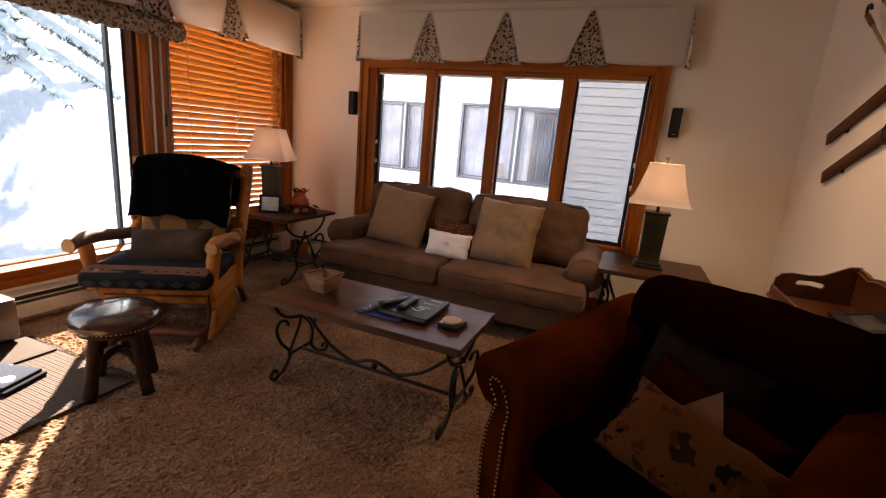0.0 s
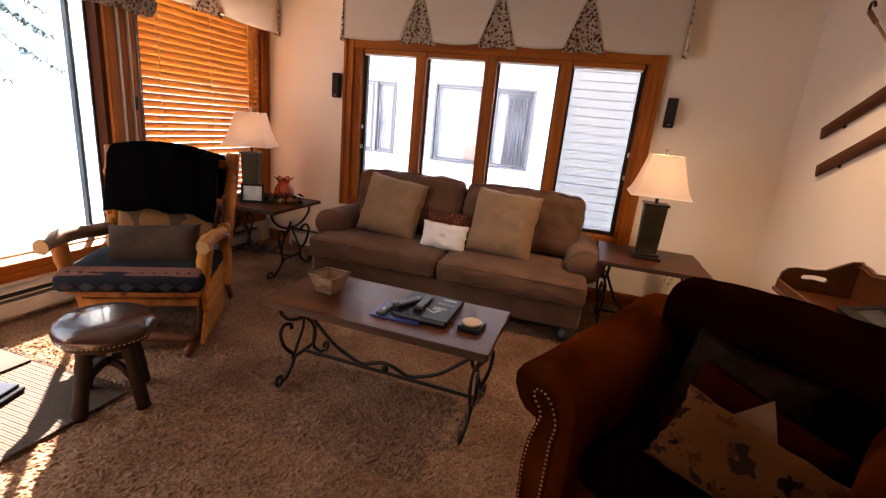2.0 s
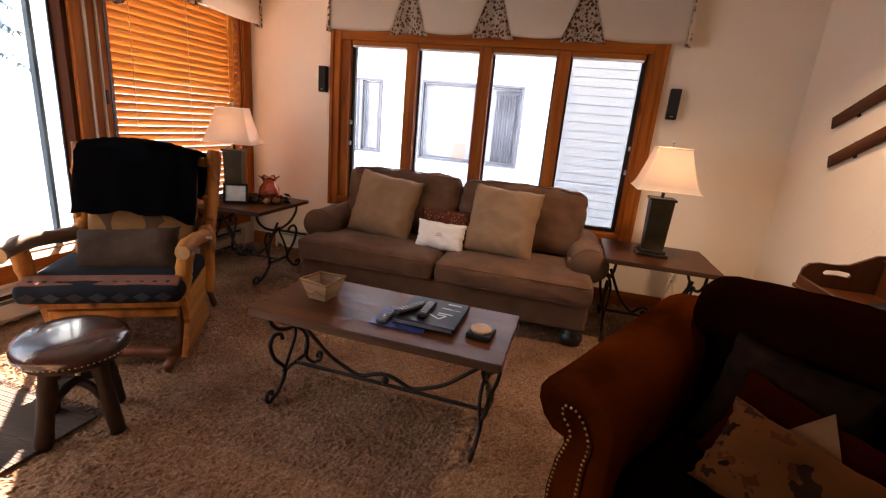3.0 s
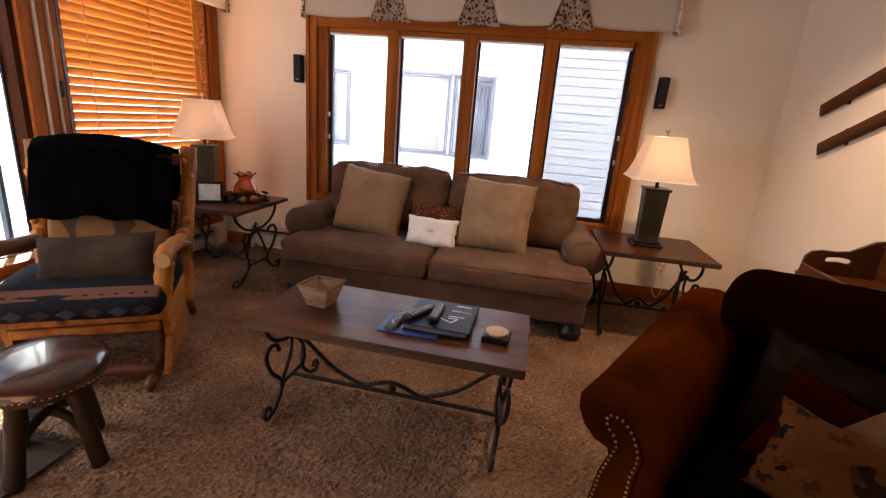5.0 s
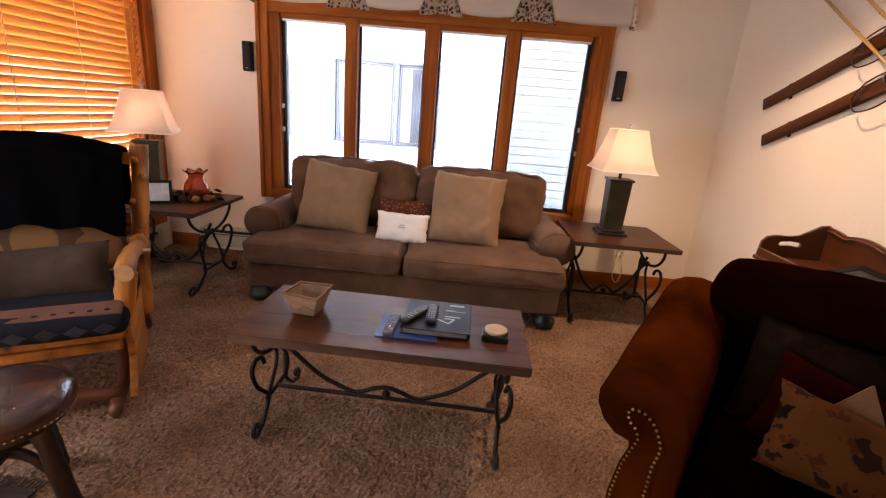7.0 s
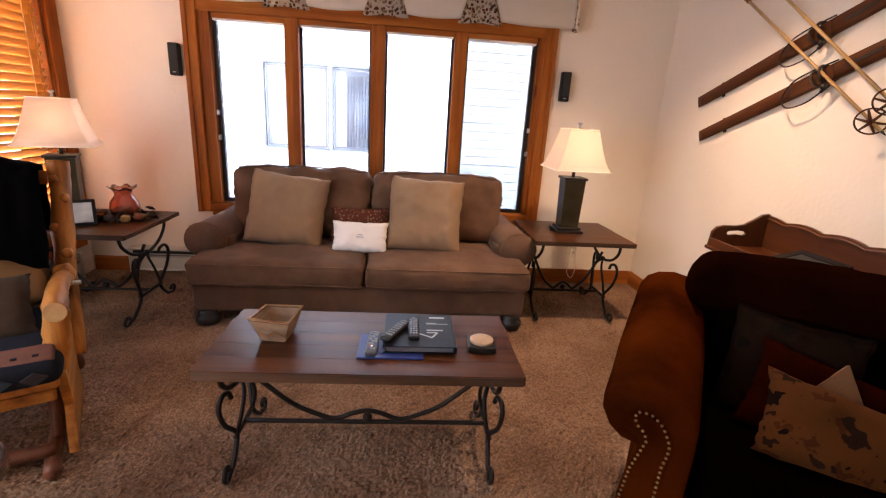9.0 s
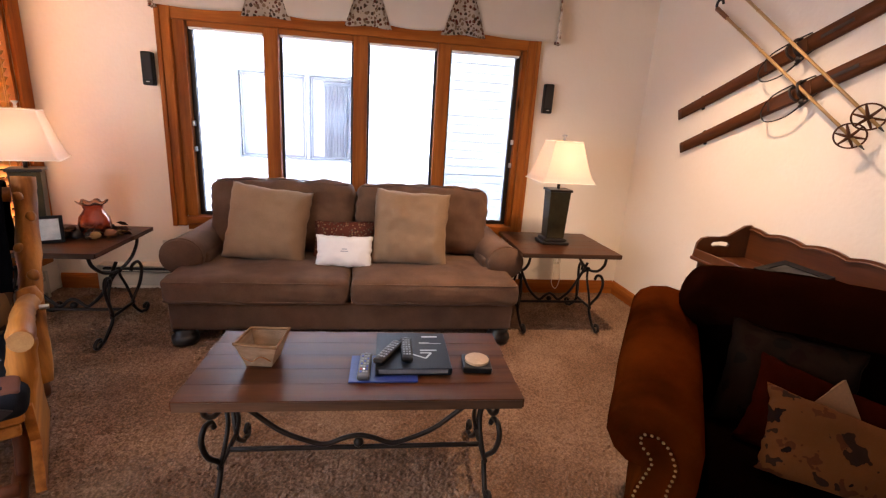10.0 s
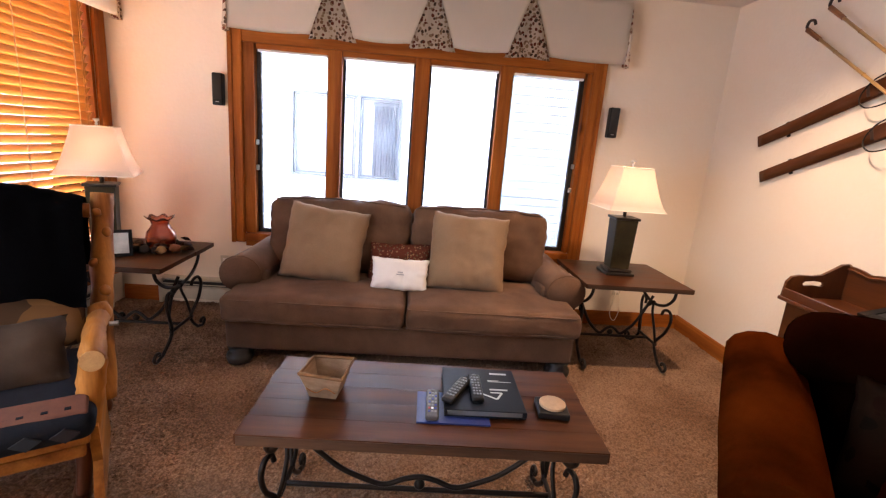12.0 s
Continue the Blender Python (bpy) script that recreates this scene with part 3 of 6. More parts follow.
g.visible_shadow = False

# wooden blind
blind = thing("venetian_blind", "honey-coloured wooden venetian blind, lowered and half closed", "blind", pose(WX - 0.035, (CY0 + CY1) / 2, 0))
bw = (CY1 - CY0) / 2 - 0.035
part("head_rail", boxed(-0.03, 0.03, -bw, bw, 2.245, 2.299, bevel=0.004), M_SLAT, blind)
part("bottom_rail", boxed(-0.028, 0.028, -bw, bw, 0.56, 0.578, bevel=0.004), M_SLAT, blind)
bm = boxed(-0.032, 0.032, -bw, bw, -0.0016, 0.0016)
bmesh.ops.rotate(bm, verts=bm.verts, cent=(0, 0, 0), matrix=Matrix.Rotation(radians(-57), 3, "Y"))
slat_mesh = mesh_of("slat", bm, M_SLAT)
z = 0.616
while z < 2.24:
    ob = new("slat", slat_mesh)
    ob.parent, ob.location = blind, (0, 0, z)
    z += 0.0570
for y in (-0.49, 0.05, 0.53):
    bm = bmesh.new()
    cyl(bm, (0.024, y, 0.57), (0.024, y, 2.25), 0.0034, n=6)
    cyl(bm, (-0.020, y, 0.57), (-0.020, y, 2.25), 0.0022, n=6)
    part("ladder_cord", bm, M_CORD, blind, "pale tan ladder cord")
bm = bmesh.new()
cyl(bm, (0.035, bw - 0.06, 1.0), (0.035, bw - 0.06, 2.25), 0.003, n=6)
cyl(bm, (0.035, bw - 0.08, 0.9), (0.035, bw - 0.08, 2.25), 0.003, n=6)
part("pull_cord", bm, M_SLAT, blind)


# ---- valances ----
def valance(name, width, pleats, z0, z1, m, wedge=0.16, side=0.16):
    """Flat cream panels with kick pleats that open on a leaf print. Local x along the wall, y into the wall."""
    v = thing(name, "cream cloth valance with leaf-print kick pleats, hung over the window", "valance", m)
    h = z1 - z0
    cuts = [-width / 2] + pleats + [width / 2]
    for i, (a, b) in enumerate(zip(cuts, cuts[1:])):
        bm = bmesh.new()
        n, k = 26, 14
        grid = []
        for r in range(k + 1):
            f = r / k
            la = a + (wedge * (1 - f) ** 0.9 if i > 0 else 0.0)
            lb = b - (wedge * (1 - f) ** 0.9 if i < len(cuts) - 2 else 0.0)
            row = []
            for c in range(n + 1):
                u = c / n
                x = la + (lb - la) * u
                flip = 0.030 * (1 - f) ** 1.5 * ((1 - u) ** 6 * (i > 0) + u ** 6 * (i < len(cuts) - 2))
                y = -0.012 * (1 - f) * math.sin(u * math.pi) - flip + 0.006 * noise.noise(Vector((x * 4, f * 2, i)))
                zz = z0 + h * f - 0.012 * math.sin(u * math.pi) * (1 - f) + 0.004 * noise.noise(Vector((x * 3, 5, i)))
                row.append(bm.verts.new((x, y, zz)))
            grid.append(row)
        for r in range(k):
            for c in range(n):
                bm.faces.new((grid[r][c], grid[r][c + 1], grid[r + 1][c + 1], grid[r + 1][c]))
        bmesh.ops.solidify(bm, geom=bm.faces, thickness=0.004)
        part("panel", bm, M_VAL, v, "", True)
    for x in pleats:
        bm = bmesh.new()
        n, k = 16, 10
        grid = []
        for r in range(k + 1):
            f = r / k
            row = []
            for c in range(n + 1):
                u = -1 + 2 * c / n
                hw = (wedge + 0.012) * (1 - f) ** 0.85 + 0.004
                yy = 0.018 + 0.03 * (1 - f) * math.cos(u * math.pi * 1.5) * 0.7
                row.append(bm.verts.new((x + hw * u, yy, z0 - 0.018 + (h + 0.012) * f + 0.010 * math.cos(u * 4) * (1 - f))))
            grid.append(row)
        for r in range(k):
            for c in range(n):
                bm.faces.new((grid[r][c], grid[r][c + 1], grid[r + 1][c + 1], grid[r + 1][c]))
        bmesh.ops.solidify(bm, geom=bm.faces, thickness=0.003)
        part("pleat", bm, M_LEAF, v, "leaf-print pleat insert", True)
    for s in (-1, 1):
        bm = bmesh.new()
        k = 8
        rows = []
        for r in range(k + 1):
            f = r / k
            rows.append([bm.verts.new((s * (width / 2 + 0.002 + 0.05 * (1 - f) * w), 0.004 + w * (side - 0.006), z0 - 0.01 + (h + 0.01) * f)) for w in (0, 0.35, 0.7, 1.0)])
        for r in range(k):
            for c in range(3):
                bm.faces.new((rows[r][c], rows[r][c + 1], rows[r + 1][c + 1], rows[r + 1][c]))
        bmesh.ops.solidify(bm, geom=bm.faces, thickness=0.003)
        part("return", bm, M_LEAF, v, "leaf-print side return", True)
    for e in (-1, 1):
        bm = bmesh.new()
        tri = [(e * (width / 2 + 0.001), z0 - 0.012), (e * (width / 2 + 0.034), z0 - 0.020), (e * (width / 2 + 0.026), z0 + 0.10), (e * (width / 2 + 0.004), z1 - 0.04)]
        extrude_outline(bm, tri if e > 0 else tri[::-1], -0.012, 0.055)
        part("corner_pleat", bm, M_LEAF, v, "leaf-print corner pleat")
    part("board", boxed(-width / 2 + 0.01, width / 2 - 0.01, 0.012, side - 0.002, z1 - 0.025, z1 + 0.002), M_VAL, v)
    return v


valance("valance", 2.98, [-0.735, 0.005, 0.735], 2.175, 2.61, pose(-1.01, NY - 0.145, 0), side=0.143)
valance("valance", 4.88, [-1.59, -0.81, -0.03, 0.75, 1.52], 2.20, 2.64, pose(WX + 0.145, 2.63, 0, 0, 0, 90), side=0.143)
# rolled leaf-print shade under the west valance
bm = bmesh.new()
n, k = 260, 24
rings = []
for i in range(n + 1):
    y = 0.25 + 3.40 * i / n
    ring = []
    for j in range(k):
        a = 2 * math.pi * j / k
        q = 0.92 + 0.30 * noise.noise(Vector((y * 7, math.cos(a) * 2, math.sin(a) * 2))) + 0.26 * noise.noise(Vector((y * 26, math.cos(a) * 1.5, math.sin(a) * 1.5)))
        ring.append(bm.verts.new((WX + 0.10 + 0.05 * q * math.cos(a), y, 2.10 + 0.085 * q * math.sin(a) - 0.02 * math.sin(y * 1.3))))
    rings.append(ring)
for a, b in zip(rings, rings[1:]):
    for j in range(k):
        bm.faces.new((a[j], a[(j + 1) % k], b[(j + 1) % k], b[j]))
bm.faces.new(rings[0])
bm.faces.new(rings[-1][::-1])
rs = thing("roman_shade", "leaf-print fabric shade gathered up at the picture window", "shade", pose(0, 0, 0))
part("gathered_cloth", bm, M_LEAFSHADED, rs, "", True)
part("hung_cloth", boxed(WX + 0.05, WX + 0.056, 0.26, 3.62, 2.12, 2.62), M_LEAFSHADED, rs)

# ---- baseboard heaters ----
def heater(name, length, m):
    h = thing(name, "cream metal electric baseboard heater along the wall", "heater", m)
    part("back", boxed(-length / 2, length / 2, -0.012, 0, 0.02, 0.205), M_WHITEMETAL, h)
    part("front", boxed(-length / 2, length / 2, -0.072, -0.064, 0.045, 0.140, bevel=0.003), M_WHITEMETAL, h)
    bm = bmesh.new()
    extrude_outline(bm, [(-0.055, 0.205), (0, 0.222), (0, 0.205), (-0.050, 0.192)], -length / 2, length / 2, Matrix(((0, 1, 0, 0), (1, 0, 0, 0), (0, 0, 1, 0), (0, 0, 0, 1))))
    part("hood", bm, M_WHITEMETAL, h)
    part("grille", boxed(-length / 2 + 0.01, length / 2 - 0.01, -0.052, -0.014, 0.150, 0.182), M_DARKSLOT, h, "dark heating fins")
    part("louvre", boxed(-length / 2 + 0.01, length / 2 - 0.01, -0.062, -0.056, 0.160, 0.168), M_WHITEMETAL, h)
    for s in (-1, 1):
        part("end_cap", boxed(s * length / 2 - 0.015, s * length / 2 + 0.015, -0.074, 0, 0.0, 0.212, bevel=0.004), M_WHITEMETAL, h)
    return h


heater("baseboard_heater", 0.85, pose(-2.70, NY - 0.002, 0))
heater("baseboard_heater", 2.6, pose(WX + 0.002, 2.15, 0, 0, 0, 90))
heater("baseboard_heater", 1.2, pose(WX + 0.002, 4.25, 0, 0, 0, 90))


# ---- sofa ----
def sofa():
    W, D = 2.30, 1.02
    s = thing("sofa", "taupe microfibre two-cushion sofa with rolled arms, under the window", "sofa", pose(-1.075, 4.49, 0))
    f = -D / 2
    bm = soft_block(bmesh.new(), W - 0.03, D - 0.085, 0.215, 0.03, (0, 0.006, 0), 0.003, 1, m=pose(0, 0.030, 0.196))
    part("base", bm, M_SOFA, s, "", True)
    for x in (-0.5725, 0.5725):
        bm = soft_block(bmesh.new(), 1.142, 0.80, 0.17, 0.045, (0.0, 0.014, 0.030), 0.017, x, 30, pose(x, f + 0.395, 0.383))
        part("seat_cushion", bm, M_SOFA, s, "", True)
    for sx in (-1, 1):
        bm = bmesh.new()
        cx, cz, r = sx * (W / 2 - 0.115), 0.528, 0.126
        n = 22
        rings = []
        for i in range(13):
            y = f + 0.270 + (D - 0.32) * ((i - 0.8) / 11.2 if i > 0 else 0.0)
            rr = r * (0.90 if i == 0 else 1.0) * (1 + 0.02 * noise.noise(Vector((y * 6, sx, 0))))
            ring = []
            for j in range(n):
                a = 2 * math.pi * j / n
                ring.append(bm.verts.new((cx + sx * (0.03 + 0.05 * (1 - i / 12) ** 2) + rr * 1.06 * math.cos(a), y - (0.012 if i == 0 else 0), cz + rr * 0.98 * math.sin(a) + 0.012 * (i / 12))))
            rings.append(ring)
        for a, b in zip(rings, rings[1:]):
            for j in range(n):
                bm.faces.new((a[j], a[(j + 1) % n], b[(j + 1) % n], b[j]))
        bm.faces.new(rings[0])
        bm.faces.new(rings[-1])
        weld = [v.co.copy() for v in rings[1]]
        soft_block(bm, 0.15, D - 0.36, 0.26, 0.03, (0, 0, 0), 0.003, sx, 6, pose(sx * (W / 2 - 0.13), 0.140, 0.42))
        arm = part("arm", bm, M_SOFA, s, "", True)
        part("piping", tube(bmesh.new(), weld + weld[:1], 0.0055, 6, 1), M_SOFA, arm, "", True)
    bm = soft_block(bmesh.new(), W - 0.24, 0.20, 0.62, 0.07, (0, 0.01, 0), 0.004, 3, 10, pose(0, D / 2 - 0.11, 0.60))
    part("back", bm, M_SOFA, s, "", True)
    for x in (-0.52, 0.52):
        m = pose(x, D / 2 - 0.30, 0.745, -13)
        bm = soft_block(bmesh.new(), 1.03, 0.20, 0.52, 0.085, (0.0, 0.055, 0.016), 0.026, x + 2, 30, m)
        part("back_cushion", bm, M_SOFA, s, "", True)
        bm = bmesh.new()
        pts = [m @ Vector((x2, -0.085, z2)) for x2, z2 in ((-0.47, 0.235), (0, 0.262), (0.47, 0.235))]
        tube(bm, pts, 0.006, 6, 8)
        part("piping", bm, M_SOFA, s, "", True)
    for x in (-0.5725, 0.5725):
        for z in (0.445, 0.318):
            bm = tube(bmesh.new(), [(x - 0.55, f + 0.05, z), (x - 0.535, f + 0.008, z), (x - 0.3, f - 0.004, z + 0.004), (x + 0.3, f - 0.004, z + 0.004), (x + 0.535, f + 0.008, z), (x + 0.55, f + 0.05, z)], 0.0055, 6, 8)
            part("piping", bm, M_SOFA, s, "", True)
    for x in (-W / 2 + 0.10, W / 2 - 0.10):
        for y in (f + 0.10, D / 2 - 0.1):
            bm = lathe(bmesh.new(), [(0.055, 0.0), (0.074, 0.008), (0.084, 0.036), (0.078, 0.064), (0.058, 0.076), (0.07, 0.098)], 20)
            bmesh.ops.translate(bm, verts=bm.verts, vec=(x, y, -0.003))
            part("foot", bm, M_BLACKWOOD, s, "black bun foot", True)


sofa()
P = [("throw_pillow", "large square tan throw pillow leaning on the sofa back", M_SOFAP, 0.55, 0.53, 0.21, pose(-1.665, 4.455, 0.725, -20, 7, 3)),
     ("throw_pillow", "large square tan throw pillow leaning on the sofa back", M_SOFAP, 0.55, 0.55, 0.21, pose(-0.66, 4.435, 0.73, -20, 2, -5)),
     ("accent_pillow", "rust and tan patterned pillow behind a white one", M_REDP, 0.46, 0.30, 0.12, pose(-1.14, 4.52, 0.60, -14)),
     ("lumbar_pillow", "small white cotton pillow with a grey stitched mark", M_WHITE, 0.40, 0.23, 0.12, pose(-1.13, 4.34, 0.567, -18, 2, 2))]
for name, lab, mat, w, h, t, m in P:
    th = thing(name, lab, "pillow", m)
    part("cover", pillow(bmesh.new(), w, h, t, w * 10, 28, 0.035 if w > 0.5 else 0.06), mat, th, "", True)
    if name == "lumbar_pillow":
        for a, b, z in ((-0.018, 0.018, 0.012), (-0.026, 0.026, -0.004)):
            part("stitched_mark", boxed(a, b, -0.0655, -0.060, z, z + 0.007), M_PALEMARK, th, "pale grey embroidered mark")



# ---- iron and wood tables ----
def iron_table(name, label, L, D, H, top_t, m, group=""):
    """A plank-top table on scrolled iron ends, joined by a low bar with a waved bar above."""
    t = thing(name, label, "table", m, group)
    nb = 5
    for i in range(nb):
        y0, w = -D / 2 + D * i / nb, D / nb
        jut = 0.0025 * math.sin(i * 2.3 + L)
        part("top_board", boxed(-L / 2 - jut, L / 2 + jut, y0 + 0.0004, y0 + w - 0.0004, H - top_t, H, bevel=0.0004, seg=1), M_TABLE, t)
    for s in (-1, 1):
        part("edge_band", boxed(-L / 2 + 0.004, L / 2 - 0.004, *sorted((s * (D / 2 + 0.0025), s * (D / 2 - 0.003))), H - top_t - 0.003, H - 0.004, bevel=0.001), M_EDGE, t, "darker worn edge")
    zt = H - top_t - 0.004
    e = L / 2 - 0.085
    q = D / 2
    zs = 0.225 * H
    r = 0.0108
    for sx in (-1, 1):
        x = sx * e
        bend = lambda s, z, k=0.0: (x + sx * (0.012 * math.sin(z / H * 3) + k), s, z)
        for s in (-1, 1):
            bm = bmesh.new()
            tube(bm, [bend(s * q * 0.80, zt), bend(s * q * 0.74, zt - 0.11 * H), bend(s * q * 0.50, zt - 0.22 * H), bend(s * q * 0.20, zt - 0.275 * H), bend(0, zt - 0.285 * H)], r, 8)
            part("arm", bm, M_IRON, t, "", True)
            bm = bmesh.new()
            tube(bm, [bend(s * q * 0.36, zt - 0.36 * H, 0.006), bend(s * q * 0.40, zt - 0.30 * H, 0.014), bend(s * q * 0.56, zt - 0.29 * H, 0.022), bend(s * q * 0.64, zt - 0.38 * H, 0.026), bend(s * q * 0.54, zt - 0.54 * H, 0.020),
                      bend(s * q * 0.36, zs + 0.03 * H), bend(s * q * 0.40, zs - 0.06 * H), bend(s * q * 0.62, 0.055 * H), bend(s * q * 0.72, 0.022), bend(s * q * 0.86, 0.010),
                      bend(s * q * 0.94, 0.035), bend(s * q * 0.88, 0.062), bend(s * q * 0.78, 0.058), bend(s * q * 0.78, 0.040)], r, 8)
            part("leg", bm, M_IRON, t, "", True)
            bm = bmesh.new()
            tube(bm, [bend(0, zt - 0.285 * H), bend(s * q * 0.16, zt - 0.38 * H, -0.026), bend(s * q * 0.32, zt - 0.54 * H, -0.022), bend(s * q * 0.38, zs)], r * 0.85, 8)
            part("scroll", bm, M_IRON, t, "", True)
        part("cross_bar", tube(bmesh.new(), [bend(-q * 0.40, zs), bend(0, zs), bend(q * 0.40, zs)], r, 8), M_IRON, t, "", True)
        part("top_bar", boxed(x - 0.014, x + 0.014, -q * 0.86, q * 0.86, zt - 0.006, zt), M_IRON, t)
        bm = bmesh.new()
        bmesh.ops.create_uvsphere(bm, u_segments=12, v_segments=8, radius=0.019, matrix=Matrix.Translation(bend(0, zt - 0.285 * H)))
        part("collar", bm, M_IRON, t, "", True)
    part("stretcher", tube(bmesh.new(), [(-e, 0, zs), (0, 0, zs), (e, 0, zs)], r, 8), M_IRON, t, "", True)
    wv = [(-e, zt - 0.20 * H), (-e * 0.82, zs + 0.34 * H), (-e * 0.62, zs + 0.17 * H), (-e * 0.43, zs + 0.076 * H), (-e * 0.27, zs + 0.03 * H), (-e * 0.12, zs + 0.085 * H), (0, zs + 0.11 * H)]
    wv += [(-x, z) for x, z in wv[-2::-1]]
    part("waved_bar", tube(bmesh.new(), [(x, 0, z) for x, z in wv], r, 8), M_IRON, t, "", True)
    bm = bmesh.new()
    bmesh.ops.create_uvsphere(bm, u_segments=12, v_segments=8, radius=0.022, matrix=Matrix.Translation((0, 0, zs + 0.045 * H)))
    part("ball", bm, M_IRON, t, "", True)
    return t


iron_table("coffee_table", "dark plank coffee table on scrolled black iron legs", 1.22, 0.545, 0.525, 0.036, pose(-0.967, 2.855, 0, 0, 0, -1.5))
iron_table("end_table", "dark wood end table with scrolled iron legs, beside the sofa", 0.75, 0.68, 0.64, 0.028, pose(0.495, 4.48, 0), "end tables")
iron_table("end_table", "dark wood end table with scrolled iron legs, holding lamp and vase", 0.75, 0.72, 0.635, 0.028, pose(-2.885, 4.285, 0), "end tables")


# ---- lamps ----
def table_lamp(m, label):
    l = thing("table_lamp", label, "lamp", m, "table lamps")
    part("base_plate", boxed(-0.105, 0.105, -0.095, 0.095, 0, 0.022, bevel=0.006), M_BLACKWOOD, l)
    part("plinth", boxed(-0.090, 0.090, -0.080, 0.080, 0.022, 0.046, bevel=0.010), M_BLACKWOOD, l)
    bm = boxed(-0.070, 0.070, -0.062, 0.062, 0.046, 0.405, bevel=0.006)
    for v in bm.verts:
        k = 1 + 0.14 * (v.co.z - 0.046) / 0.36
        v.co.x *= k
        v.co.y *= k
    part("column", bm, M_STONE, l, "mottled slate-green ceramic column")
    part("cap", boxed(-0.090, 0.090, -0.080, 0.080, 0.405, 0.424, bevel=0.005), M_BLACKWOOD, l)
    bm = cyl(bmesh.new(), (0, 0, 0.42), (0, 0, 0.475), 0.012)
    part("stem", bm, M_BLACKWOOD, l, "", True)
    part("socket", cyl(bmesh.new(), (0, 0, 0.475), (0, 0, 0.56), 0.019, 0.022), M_BRASS, l, "", True)
    bm = bmesh.new()
    bx, by, tx, ty, z0, z1 = 0.205, 0.200, 0.110, 0.105, 0.485, 0.775
    rings = []
    for i in range(11):
        f = i / 10
        g = f ** 0.72
        wx, wy = bx + (tx - bx) * g, by + (ty - by) * g
        c = 0.05
        ring = [(-wx, -wy * (1 - c)), (-wx * (1 - c), -wy), (wx * (1 - c), -wy), (wx, -wy * (1 - c)), (wx, wy * (1 - c)), (wx * (1 - c), wy), (-wx * (1 - c), wy), (-wx, wy * (1 - c))]
        rings.append([bm.verts.new((x, y, z0 + (z1 - z0) * f)) for x, y in ring])
    for a, b in zip(rings, rings[1:]):
        for j in range(8):
            bm.faces.new((a[j], a[(j + 1) % 8], b[(j + 1) % 8], b[j]))
    part("shade", bm, M_SHADE, l, "cream bell-sided linen shade, lit from inside")
    for z, wx, wy in ((z0, bx, by), (z1, tx, ty)):
        c = 0.05
        ring = [(-wx, -wy * (1 - c)), (-wx * (1 - c), -wy), (wx * (1 - c), -wy), (wx, -wy * (1 - c)), (wx, wy * (1 - c)), (wx * (1 - c), wy), (-wx * (1 - c), wy), (-wx, wy * (1 - c))]
        part("trim", tube(bmesh.new(), [(x, y, z) for x, y in ring + ring[:1]], 0.004, 6, 1), M_VAL, l)
    bm = bmesh.new()
    tube(bm, [(0.05, 0, 0.50), (0.055, 0, 0.62), (0, 0, 0.785)], 0.002, 5)
    tube(bm, [(-0.05, 0, 0.50), (-0.055, 0, 0.62), (0, 0, 0.785)], 0.002, 5)
    tube(bm, [(-tx, 0, z1), (0, 0, 0.782), (tx, 0, z1)], 0.002, 5, 1)
    part("harp", bm, M_BRASS, l)
    bm = lathe(bmesh.new(), [(0.006, 0.78), (0.010, 0.79), (0.006, 0.80), (0.012, 0.81), (0.020, 0.818), (0.012, 0.824)], 14)
    part("finial", bm, M_SILVER, l, "", True)
    return l


LAMPS = (pose(0.458, 4.485, 0.6405), pose(-3.08, 4.36, 0.6355, 0, 0, 22))
table_lamp(LAMPS[0], "slate-green column table lamp, lit, on the end table")
table_lamp(LAMPS[1], "slate-green column table lamp, lit, near the wooden blind")
for m, watts in zip(LAMPS, (0.110, 0.062)):
    bulb("lamp_bulb", m @ Vector((0, 0, 0.615)), watts, (1.0, 0.70, 0.46), 0.03)

# ---- log glider chair ----
def log(bm, pts, r, seed=0.0, n=12):
    return tube(bm, pts, lambda f: r * (1 + 0.16 * noise.noise(Vector((f * 5, seed, 0))) + 0.16 * max(0.0, noise.noise(Vector((f * 11, seed, 7)))) - 0.05 * f), n, 6, 0.2)


